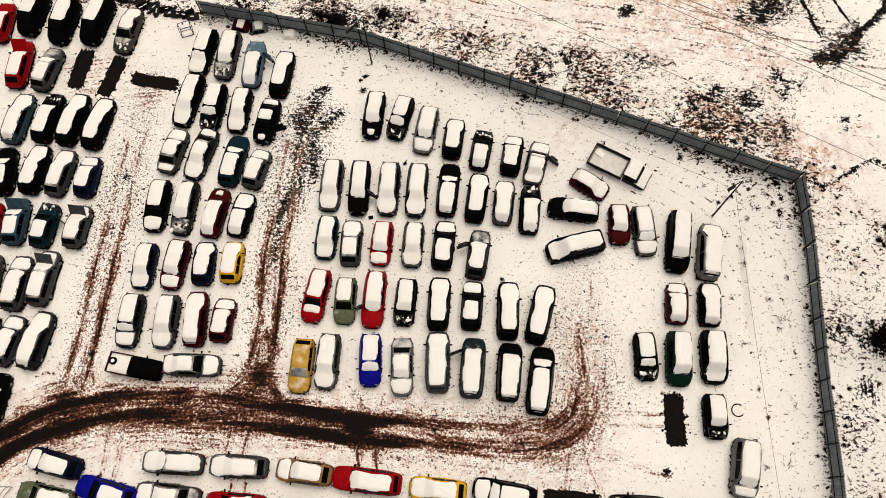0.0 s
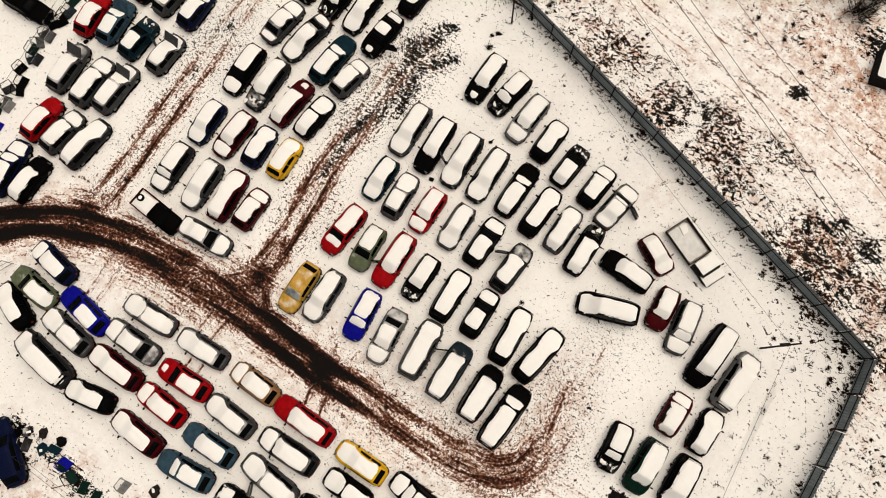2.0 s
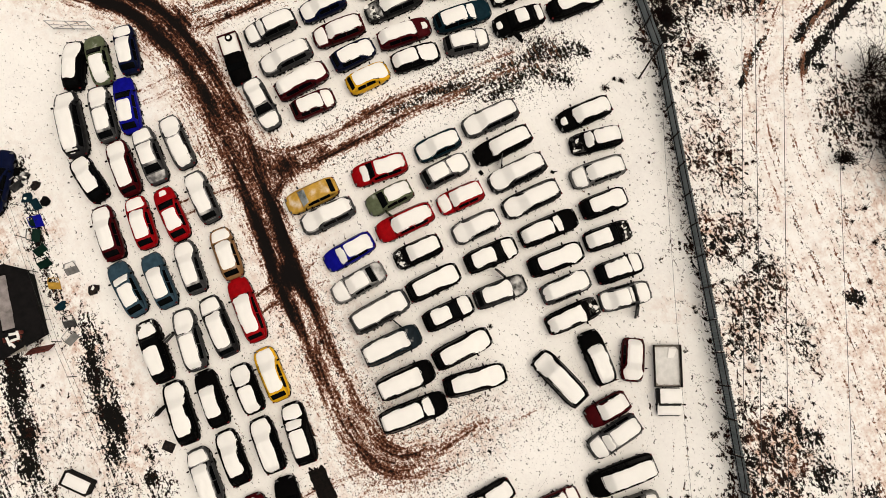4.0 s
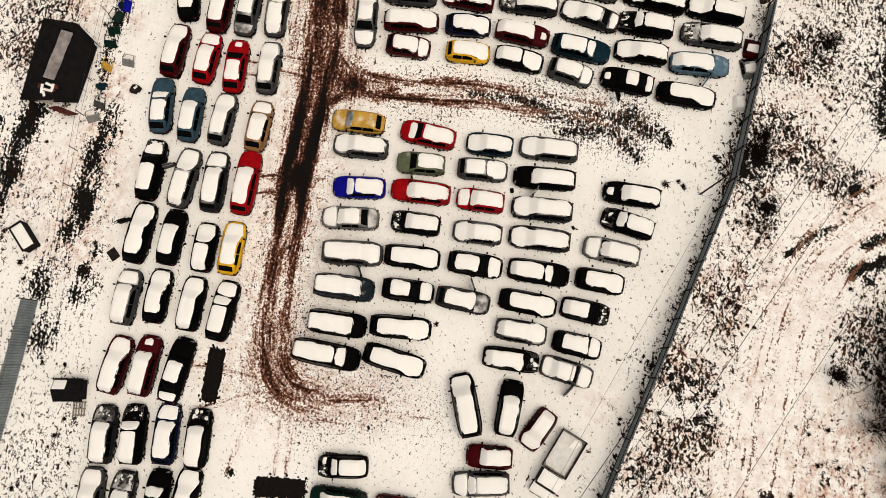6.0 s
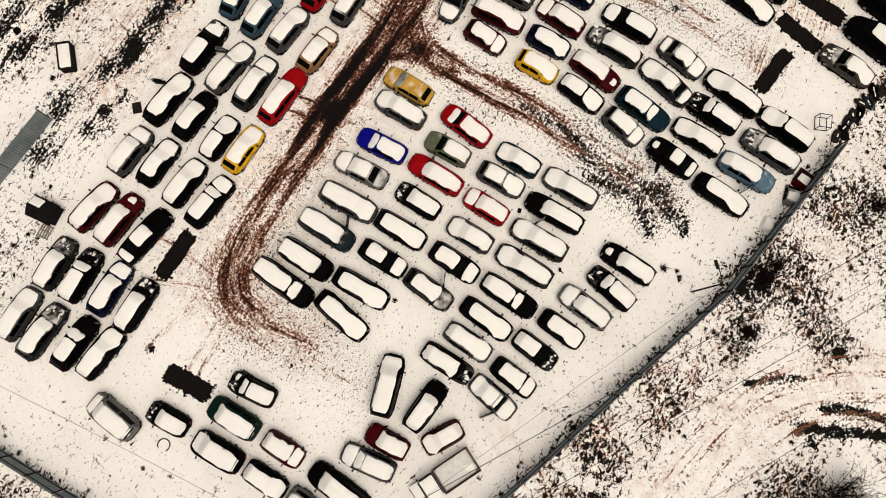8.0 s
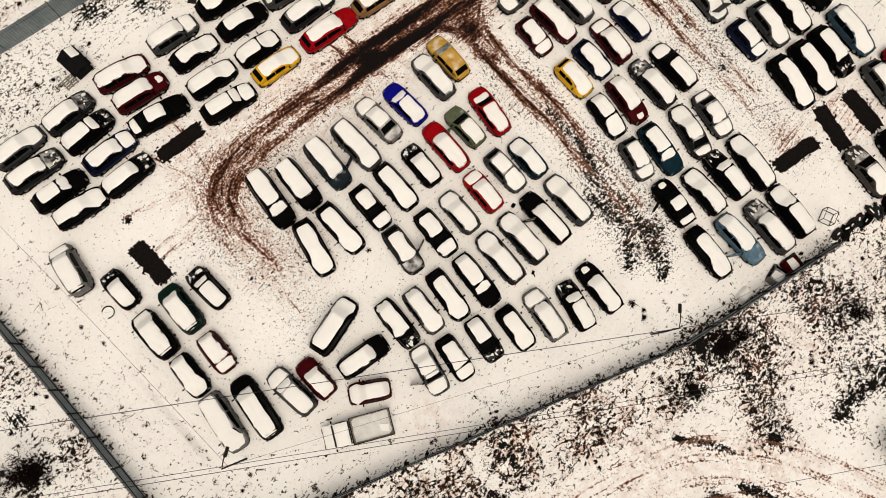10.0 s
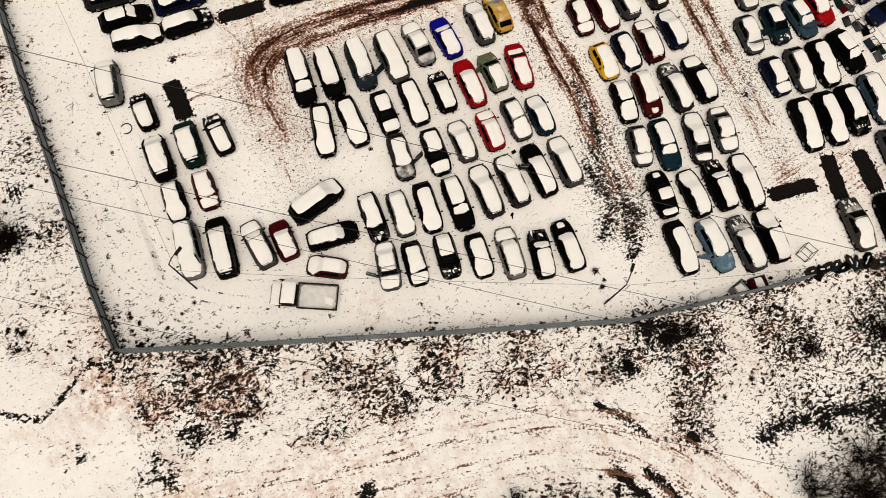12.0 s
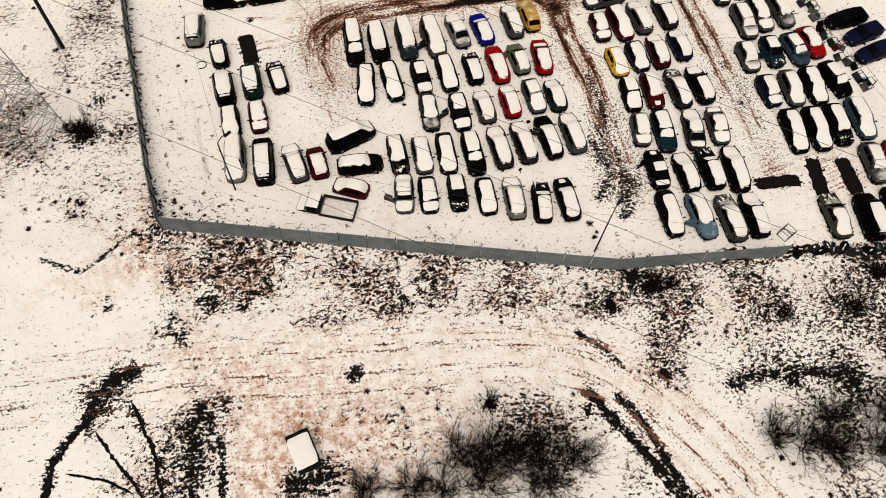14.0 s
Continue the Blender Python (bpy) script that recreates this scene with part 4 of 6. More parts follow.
# left block, row by the fence
park(-23.40, 39.26, -100, 4.88, "wagon", "black", "rbwh", "cars, left block, row by the fence")
park(-21.10, 38.94, -97, 5.07, "wagon", "silver", "rbwE", "cars, left block, row by the fence")
park(-18.56, 37.96, 87, 4.88, "hatch", "lightblue", "rbw", "cars, left block, row by the fence", "R")
park(-15.82, 36.91, 83, 4.81, "hatch", "black", "rwh", "cars, left block, row by the fence")
# left block, second row
park(-24.16, 34.15, -102, 5.29, "wagon", "black", "rbwh", "cars, left block, second row")
park(-21.79, 33.46, -97, 4.67, "wagon", "black", "rbwE", "cars, left block, second row")
park(-19.37, 33.13, -96, 4.42, "hatch", "black", "rbwh", "cars, left block, second row")
park(-16.79, 32.03, -100, 4.36, "sedan", "black", "rkp", "cars, left block, second row", "L")
# left block, third row
park(-24.93, 29.10, 78, 4.34, "sedan", "silver", "rwhk", "cars, left block, third row")
park(-22.40, 28.77, -106, 4.97, "sedan", "grey", "rkwh", "cars, left block, third row")
park(-19.41, 28.14, 80, 4.87, "wagon", "teal", "rw", "cars, left block, third row")
park(-17.29, 27.35, 75, 3.76, "hatch", "silver", "rwh", "cars, left block, third row")
# left block, fourth row
park(-25.62, 23.83, -94, 4.78, "wagon", "black", "rbh", "cars, left block, fourth row")
park(-23.18, 23.62, -96, 4.95, "hatch", "grey", "rbwE", "cars, left block, fourth row")
park(-20.48, 23.21, 81, 4.54, "hatch", "maroon", "rbwp", "cars, left block, fourth row")
park(-18.20, 23.02, 80, 4.07, "hatch", "black", "rbwh", "cars, left block, fourth row")
# left block, fifth row
park(-25.99, 18.37, -94, 4.01, "hatch", "navy", "rbwh", "cars, left block, fifth row")
park(-23.38, 18.51, -98, 4.38, "wagon", "maroon", "rbwh", "cars, left block, fifth row")
park(-20.96, 18.63, 89, 3.80, "hatch", "navy", "rwh", "cars, left block, fifth row")
park(-18.57, 18.74, 88, 3.66, "hatch", "yellow", "rwh", "cars, left block, fifth row")
# left block, row by the road
park(-26.50, 13.67, -94, 4.53, "wagon", "grey", "rbwh", "cars, left block, row by the road")
park(-23.50, 13.60, -93, 4.52, "wagon", "silver", "rbwh", "cars, left block, row by the road")
park(-21.08, 13.85, 91, 4.62, "wagon", "maroon", "rbwh", "cars, left block, row by the road")
park(-18.83, 13.74, 85, 3.69, "hatch", "maroon", "rwh", "cars, left block, row by the road")
park(-20.92, 10.03, -1, 4.68, "sedan", "silver", "rbh", "cars, left block, row by the road")
# far left block
park(-30.83, 41.60, -100, 4.82, "sedan", "bronze", "rbE", "cars, far left block")
park(-33.92, 42.62, -104, 5.06, "van", "black", "rb", "cars, far left block")
park(-37.10, 42.61, -100, 4.80, "van", "black", "rb", "cars, far left block")
park(-40.23, 43.55, -100, 4.78, "van", "black", "rb", "cars, far left block")
park(-40.52, 38.02, 88, 4.99, "hatch", "red", "rw", "cars, far left block", "H")
park(-37.79, 37.46, 78, 4.57, "hatch", "silver", "rw", "cars, far left block")
park(-39.54, 32.34, 82, 5.08, "wagon", "steelblue", "rbwh", "cars, far left block")
park(-36.78, 32.39, 81, 4.97, "wagon", "black", "rwE", "cars, far left block")
park(-34.46, 32.23, 80, 5.27, "wagon", "black", "rwh", "cars, far left block")
park(-32.09, 31.83, 80, 5.20, "wagon", "black", "rwh", "cars, far left block")
park(-39.76, 27.13, 94, 4.59, "hatch", "black", "rw", "cars, far left block")
park(-37.05, 27.29, 83, 4.74, "wagon", "black", "rwh", "cars, far left block")
park(-34.66, 26.94, 81, 4.47, "hatch", "silver", "rwh", "cars, far left block")
park(-32.20, 26.57, 85, 3.86, "hatch", "navy", "rwh", "cars, far left block")
park(-39.94, 21.99, 92, 4.15, "hatch", "red", "rw", "cars, far left block")
park(-37.76, 22.35, 90, 4.31, "hatch", "steelblue", "rw", "cars, far left block", "H")
park(-35.19, 21.98, 83, 4.04, "hatch", "teal", "rE", "cars, far left block", "R")
park(-32.34, 21.89, 83, 3.89, "hatch", "silver", "rwh", "cars, far left block", "H")
park(-39.11, 16.93, 88, 4.73, "hatch", "silver", "rw", "cars, far left block", "H")
park(-36.58, 16.81, 86, 4.77, "wagon", "silver", "rwh", "cars, far left block")
park(-34.41, 17.25, 84, 4.83, "wagon", "silver", "rwh", "cars, far left block", "H")
park(-38.57, 12.02, 82, 4.17, "hatch", "red", "rw", "cars, far left block")
park(-36.37, 11.90, 78, 4.24, "hatch", "silver", "rwh", "cars, far left block")
park(-34.04, 11.97, 79, 4.86, "wagon", "grey", "rbwh", "cars, far left block")
park(-36.54, 7.14, 85, 4.22, "hatch", "black", "rbw", "cars, far left block")
park(-38.67, 7.15, 94, 5.11, "wagon", "navy", "rbwh", "cars, far left block")
# block below the road
park(-31.70, -2.21, 154, 4.28, "hatch", "black", "rwh", "cars, block below the road")
park(-31.06, -0.20, 169, 4.47, "hatch", "olive", "rb", "cars, block below the road")
park(-30.78, 2.29, 166, 4.41, "hatch", "navy", "rwh", "cars, block below the road")
park(-27.15, -4.53, 167, 5.82, "van", "grey", "rbwh", "cars, block below the road")
park(-26.70, -1.89, 169, 5.00, "hatch", "silver", "rwh", "cars, block below the road")
park(-26.36, 0.22, 166, 4.97, "hatch", "blue", "r", "cars, block below the road")
park(-22.28, -5.25, -174, 4.26, "hatch", "black", "rwh", "cars, block below the road")
park(-21.71, -2.36, 174, 4.94, "wagon", "maroon", "rwh", "cars, block below the road")
park(-21.59, -0.01, 174, 5.09, "sedan", "silver", "rwh", "cars, block below the road")
park(-21.49, 2.44, 177, 4.78, "hatch", "silver", "rbwh", "cars, block below the road")
park(-17.45, -5.80, 172, 4.70, "hatch", "maroon", "rwh", "cars, block below the road")
park(-16.90, -3.04, 172, 4.52, "hatch", "red", "rwh", "cars, block below the road")
park(-16.32, -0.56, 177, 4.67, "hatch", "red", "rp", "cars, block below the road")
park(-16.34, 2.23, 177, 4.55, "hatch", "silver", "rwh", "cars, block below the road")
park(-12.58, -6.39, -179, 4.76, "hatch", "steelblue", "rw", "cars, block below the road")
park(-11.93, -3.83, 176, 4.67, "hatch", "steelblue", "rw", "cars, block below the road")
park(-11.68, -1.18, 172, 4.46, "hatch", "silver", "rwh", "cars, block below the road")
park(-11.24, 1.87, 173, 4.35, "hatch", "brown", "rwh", "cars, block below the road")
park(-7.05, -6.58, 174, 5.14, "wagon", "black", "rhE", "cars, block below the road")
park(-6.52, -3.78, 170, 5.05, "wagon", "silver", "rbwh", "cars, block below the road", "L")
park(-6.34, -1.28, 176, 5.07, "wagon", "grey", "rwh", "cars, block below the road")
park(-6.43, 1.31, 174, 5.40, "wagon", "red", "rw", "cars, block below the road")
park(-1.79, -6.89, 172, 5.06, "wagon", "black", "rwh", "cars, block below the road", "L")
park(-1.57, -4.25, 173, 4.57, "hatch", "black", "rw", "cars, block below the road")
park(-0.90, -1.50, 175, 4.03, "hatch", "black", "rbwh", "cars, block below the road")
park(-0.96, 0.71, 175, 4.36, "hatch", "yellow", "rwh", "cars, block below the road")
park(3.46, -7.34, 174, 4.50, "wagon", "silver", "rbwh", "cars, block below the road")
park(3.23, -4.83, 174, 4.37, "hatch", "black", "rwh", "cars, block below the road")
park(3.68, -2.06, 173, 4.40, "wagon", "black", "rbwh", "cars, block below the road")
park(4.09, 0.51, 170, 4.87, "wagon", "black", "rwh", "cars, block below the road")
park(8.83, -7.53, 169, 4.63, "wagon", "maroon", "rbwh", "cars, block below the road")
park(8.76, -5.19, 172, 4.79, "wagon", "maroon", "rbwp", "cars, block below the road")
park(8.95, -2.65, 168, 5.17, "sedan", "black", "rkv", "cars, block below the road")
park(14.20, -7.80, 180, 4.50, "wagon", "grey", "rbwE", "cars, block below the road")
park(14.06, -5.47, -180, 4.60, "wagon", "black", "rbwE", "cars, block below the road")
park(13.86, -2.88, 178, 4.71, "wagon", "navy", "rwh", "cars, block below the road")
park(14.04, -0.38, 178, 4.50, "wagon", "black", "rbwE", "cars, block below the road")
park(18.95, -8.18, 179, 4.51, "wagon", "silver", "rbwh", "cars, block below the road")
park(19.28, -5.83, 174, 4.88, "wagon", "grey", "rwE", "cars, block below the road")
park(18.84, -3.10, 175, 4.63, "hatch", "black", "rw", "cars, block below the road")
park(18.53, -0.87, 172, 4.54, "wagon", "black", "rbwh", "cars, block below the road")
# outside the wire fence
park(-45.91, 25.08, 6, 4.28, "hatch", "navy", "-", "cars, outside the wire fence")
park(-46.31, 22.47, 7, 4.65, "hatch", "navy", "-", "cars, outside the wire fence")
park(-45.65, 20.02, -2, 4.80, "hatch", "black", "-", "cars, outside the wire fence")
park(-25.68, -11.96, 142, 5.51, "hatch", "navy", "-", "cars, outside the wire fence")
park(-43.10, 42.61, 87, 4.30, "hatch", "red", "rw", "cars, outside the wire fence")

# no snow fell under the cars: dark bare soil, doubling as painted contact shade
soil_and_shade = pit.copy()
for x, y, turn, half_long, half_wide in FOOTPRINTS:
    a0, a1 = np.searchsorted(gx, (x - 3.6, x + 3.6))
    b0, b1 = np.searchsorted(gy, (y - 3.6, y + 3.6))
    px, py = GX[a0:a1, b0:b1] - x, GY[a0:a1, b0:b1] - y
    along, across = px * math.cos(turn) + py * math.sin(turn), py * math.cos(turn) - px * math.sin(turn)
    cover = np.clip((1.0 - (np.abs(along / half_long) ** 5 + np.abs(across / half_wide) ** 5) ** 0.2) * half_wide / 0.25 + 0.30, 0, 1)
    soil_and_shade[a0:a1, b0:b1] = np.maximum(soil_and_shade[a0:a1, b0:b1], cover)
ground_mesh.attributes["pit"].data.foreach_set("value", soil_and_shade.ravel().astype(np.float32))

# ---------------------------------------------------------------- sheet-metal fences
def panel_mesh(width, height=2.2):
    n = 48
    pts = [(-width / 2 + width * k / n, (0.03, 0.03, -0.03, -0.03)[k % 4]) for k in range(n + 1)]
    v = [(x, y + o, z) for o in (-0.004, 0.004) for z in (0.04, height) for x, y in pts]
    m, f = n + 1, []
    for k in range(n):
        f += [(k, k + 1, m + k + 1, m + k), (2 * m + k + 1, 2 * m + k, 3 * m + k, 3 * m + k + 1), (m + k, m + k + 1, 3 * m + k + 1, 3 * m + k), (k + 1, k, 2 * m + k, 2 * m + k + 1)]
    return mesh_of("fence_panel", v, f, FENCE)


def fence(line, label, pitch=2.6, height=2.2):
    ob = thing("metal_fence", pose(line[0][0], line[0][1], ground_z(*line[0])), label, "fence")
    back = ob.matrix_basis.inverted()
    post = Shape().box(0, 0, height / 2, 0.09, 0.09, height + 0.1).mesh("fence_post", IRON)
    for (ax, ay), (bx, by) in zip(line, line[1:]):
        size = math.dist((ax, ay), (bx, by))
        n = max(1, round(size / pitch))
        turn = math.degrees(math.atan2(by - ay, bx - ax))
        sheet = panel_mesh(size / n - 0.03, height)
        rail = Shape().box(0, 0, 0, size / n - 0.02, 0.05, 0.06).mesh("fence_rail", IRON)
        for k in range(n):
            ends = [(ax + (bx - ax) * q / n, ay + (by - ay) * q / n) for q in (k, k + 1)]
            z0, z1 = (ground_z(*e) for e in ends)
            x, y = ax + (bx - ax) * (k + 0.5) / n, ay + (by - ay) * (k + 0.5) / n
            lean = 1.6 * fuzz(x * 0.7, y * 0.7)
            at = back @ pose(x, y, (z0 + z1) / 2, 0, -math.degrees(math.atan2(z1 - z0, size / n)), turn)
            part("fence_panel", sheet, FENCE, ob, at=at @ pose(0, 0, 0.03 * fuzz(x, y, 3), lean, 0, 0))
            for z in (0.5, height - 0.45):
                part("fence_rail", rail, IRON, ob, at=at @ pose(0, -0.055, z))
            part("fence_post", post, IRON, ob, at=back @ pose(*ends[0], z0, 0, 0, turn) @ pose(0, -0.10, 0))
    return ob


fence(FENCE_NORTH[::-1], "long grey-green corrugated metal fence standing in the snow")
fence(FENCE_SIDE, "grey-green corrugated metal fence along the yard side")
fence([(4.2, -14.7), (14.5, -16.0), (26.0, -17.6)], "grey corrugated metal fence behind the parked cars", height=2.5)

# ---------------------------------------------------------------- truck and pickup
def snow_slab(sx, sy, seed, thick=0.07, nx=10, ny=8):
    """A low pillow of snow round the origin."""
    rows = []
    for a in range(nx + 1):
        u = 2 * a / nx - 1
        row = []
        for b in range(ny + 1):
            v = 2 * b / ny - 1
            rim = a in (0, nx) or b in (0, ny)
            e = (1 - abs(u) ** 6) * (1 - abs(v) ** 6)
            k = 1 + 0.05 * fuzz(u * 3 + seed, v * 3)
            row.append((u * sx / 2 * k, v * sy / 2 * k, -0.02 if rim else thick * (0.35 + 0.65 * e) * (1 + 0.4 * fuzz(u * 2, v * 2, seed))))
        rows.append(row)
    return Shape().loft(rows, close=False, caps=False).mesh("snow", CAR_SNOW, True)


def wheels(ob, places, scale=1.0):
    for x, y in places:
        w = part("wheel", TYRE_MESH, TYRE, ob, at=pose(x, y, 0.30 * scale, 0, 0, 0 if y > 0 else 180) @ Matrix.Scale(scale, 4))
        part("rim", RIM_MESH, RIM, w)


def flatbed_truck(x, y, heading):
    t = thing("flatbed_truck", pose(x, y, 0, 0, 0, heading), "pale grey dropside truck with a snow-dusted bed", "truck")
    part("chassis", Shape().box(-0.2, 0.35, 0.62, 5.0, 0.1, 0.16).box(-0.2, -0.35, 0.62, 5.0, 0.1, 0.16).box(-0.9, 0, 0.6, 0.3, 1.4, 0.2).mesh("chassis", IRON), None, t)
    part("bed_floor", Shape().box(-1.15, 0, 0.82, 3.2, 2.04, 0.08, bevel=0.01).mesh("bed_floor", TIMBER), None, t)
    for yy in (-1.02, 1.02):
        part("side_board", Shape().box(-1.15, yy, 1.05, 3.2, 0.05, 0.42, bevel=0.01).mesh("side_board", IRON), None, t)
    for xx in (-2.75, 0.43):
        part("end_board", Shape().box(xx, 0, 1.08, 0.05, 2.0, 0.5, bevel=0.01).mesh("end_board", IRON), None, t)
    part("bed_snow", snow_slab(3.0, 1.92, 3.0, 0.03), worn("thin_dirty_snow", (0.62, 0.61, 0.58), (0.74, 0.72, 0.69), 2.0), t, "thin grey snow", at=pose(-1.15, 0, 0.87))
    part("board", Shape().loft([[(-2.5, 0.15, z), (-1.75, 0.0, z), (-1.8, 0.5, z), (-2.4, 0.75, z)] for z in (0.86, 1.0)]).mesh("board", CAR_SNOW), None, t, "snowy triangular board")
    rings = []
    for xx, w, zt in ((0.55, 0.84, 1.72), (0.62, 0.90, 1.86), (1.35, 0.90, 1.88), (1.55, 0.88, 1.80), (1.85, 0.92, 1.18), (2.45, 0.86, 1.05), (2.62, 0.78, 0.9)):
        rings.append([(xx, -w, 0.45), (xx, -w * 1.02, 0.95), (xx, -w * (0.86 if zt > 1.3 else 0.95), zt - 0.06), (xx, 0, zt), (xx, w * (0.86 if zt > 1.3 else 0.95), zt - 0.06), (xx, w * 1.02, 0.95), (xx, w, 0.45)])
    part("cab", Shape().loft(rings).mesh("cab", PAINTS["grey"], False), None, t)
    part("windshield", Shape().loft([[(1.60, -0.72, 1.72), (1.60, 0.72, 1.72), (1.58, 0.72, 1.70), (1.58, -0.72, 1.70)], [(1.86, -0.80, 1.22), (1.86, 0.80, 1.22), (1.84, 0.80, 1.2), (1.84, -0.80, 1.2)]]).mesh("windshield", GLASS), None, t)
    for yy in (-1, 1):
        part("side_window", Shape().loft([[(xx, yy * 0.80, 1.70), (xx, yy * 0.955, 1.05), (xx, yy * 0.93, 1.05), (xx, yy * 0.78, 1.70)] for xx in (0.75, 1.5)]).mesh("side_window", GLASS), None, t)
        part("headlight", LENS_MESH, LAMP_CLEAR, t, at=pose(2.6, yy * 0.6, 0.78))
        part("side_mirror", MIRROR_MESH, PLASTIC, t, at=pose(1.75, yy * 1.08, 1.35))
    part("roof_snow", snow_slab(1.1, 1.75, 7.0, 0.10), CAR_SNOW, t, at=pose(1.08, 0, 1.88))
    part("bonnet_snow", snow_slab(0.92, 1.85, 9.0, 0.09), CAR_SNOW, t, at=pose(2.12, 0, 1.10, 0, 12, 0))
    wheels(t, ((1.95, 0.82), (1.95, -0.82), (-1.75, 0.82), (-1.75, -0.82)), 1.15)
    return t


flatbed_truck(14.41, 27.34, -29)


def pickup(x, y, heading):
    t = thing("pickup_truck", pose(x, y, 0, 0, 0, heading), "black pickup with dark red, snowy bed", "truck")
    rings = []
    for xx, w, zt in ((-2.2, 0.72, 0.80), (-2.15, 0.82, 0.88), (-0.30, 0.84, 0.90), (1.0, 0.84, 0.94), (1.9, 0.80, 0.86), (2.2, 0.66, 0.70)):
        rings.append([(xx, -w, 0.28), (xx, -w * 1.03, 0.6), (xx, -w * 0.97, zt), (xx, 0, zt + 0.01), (xx, w * 0.97, zt), (xx, w * 1.03, 0.6), (xx, w, 0.28)])
    part("body", Shape().loft(rings).mesh("body", PAINTS["black"], True), None, t)
    rings = [[(xx, -w, 0.9), (xx, -w * 0.86, zt - 0.04), (xx, 0, zt), (xx, w * 0.86, zt - 0.04), (xx, w, 0.9)] for xx, w, zt in ((-0.35, 0.76, 0.95), (-0.25, 0.76, 1.42), (0.65, 0.76, 1.42), (1.05, 0.78, 0.95))]
    part("cab", Shape().loft(rings).mesh("cab", PAINTS["black"], True), None, t)
    for yy in (-0.80, 0.80):
        part("bed_wall", Shape().box(-1.25, yy, 1.02, 1.85, 0.06, 0.26, bevel=0.02).mesh("bed_wall", PAINTS["maroon"]), None, t)
    part("tailgate", Shape().box(-2.16, 0, 1.0, 0.06, 1.6, 0.26, bevel=0.02).mesh("tailgate", PAINTS["maroon"]), None, t)
    part("windshield", Shape().loft([[(0.70, -0.62, 1.40), (0.70, 0.62, 1.40), (0.68, 0.62, 1.38), (0.68, -0.62, 1.38)], [(1.06, -0.68, 0.98), (1.06, 0.68, 0.98), (1.04, 0.68, 0.96), (1.04, -0.68, 0.96)]]).mesh("windshield", GLASS), None, t)
    part("bed_snow", snow_slab(1.75, 1.5, 4.0, 0.10), CAR_SNOW, t, at=pose(-1.25, 0, 0.92))
    for yy in (-1, 1):
        part("headlight", LENS_MESH, LAMP_CLEAR, t, at=pose(2.12, yy * 0.5, 0.62))
        part("side_mirror", MIRROR_MESH, PLASTIC, t, at=pose(0.85, yy * 0.92, 1.0))
    wheels(t, ((1.4, 0.74), (1.4, -0.74), (-1.35, 0.74), (-1.35, -0.74)))
    spare = thing("spare_wheel", pose(x, y, 0, 0, 0, heading) @ pose(-1.75, 0.1, 1.10, 90, 0, 0), "black spare tyre lying in the pickup bed", "tyre")
    part("tyre", TYRE_MESH, TYRE, spare)
    part("rim", RIM_MESH, CAR_SNOW, spare)
    return t


pickup(-25.48, 9.84, -10)


# ---------------------------------------------------------------- bare patches where cars stood
def bare_patch(x, y, heading, sx, sy, seed):
    """Thin sheet of bare soil with a torn outline and a few loose clods round it."""
    n, rng = 150, random.Random(seed)
    pts = []
    for k in range(n):
        a = 2 * math.pi * k / n
        c, s = math.cos(a), math.sin(a)
        r = 1 / (abs(c) ** 7 + abs(s) ** 7) ** (1 / 7)
        j = 1 + 0.10 * fuzz(3 * c + seed, 3 * s) + 0.06 * fuzz(7 * c + seed, 7 * s) + 0.035 * rng.uniform(-1, 1)
        pts.append((sx / 2 * c * r * j, sy / 2 * s * r * (2 * j - 1)))
    v = [(px, py, -0.05) for px, py in pts] + [(0.99 * px, 0.98 * py, 0.012) for px, py in pts] + [(0, 0, 0.012)]
    f = [(k, (k + 1) % n, n + (k + 1) % n, n + k) for k in range(n)] + [(n + k, n + (k + 1) % n, 2 * n) for k in range(n)]
    for k in range(26):
        px, py = rng.choice(pts)
        px, py, r = px * rng.uniform(0.95, 1.12), py * rng.uniform(0.95, 1.3), rng.uniform(0.03, 0.12)
        m = len(v)
        v += [(px + r * math.cos(t) * rng.uniform(0.6, 1.5), py + r * math.sin(t) * rng.uniform(0.6, 1.5), 0.016) for t in (0, 1.26, 2.51, 3.77, 5.03)] + [(px, py, 0.016 + r * 0.5)]
        f += [(m + i, m + (i + 1) % 5, m + 5) for i in range(5)]
    ob = part("bare_patch", mesh_of("bare_patch", v, f, BARE), at=pose(x, y, 0, 0, 0, heading))
    tagged(ob, "dark bare ground left in the snow by a removed car", "ground patch", "bare patches", "structure")


bare_patch(-35.02, 37.86, -99, 4.2, 1.6, 1)
bare_patch(-31.93, 37.04, -105, 4.3, 1.5, 2)
bare_patch(-27.82, 36.44, -10, 4.6, 1.3, 3)
bare_patch(9.17, 0.07, -4, 4.4, 1.4, 4)
bare_patch(17.48, 6.17, -89, 4.1, 1.6, 5)


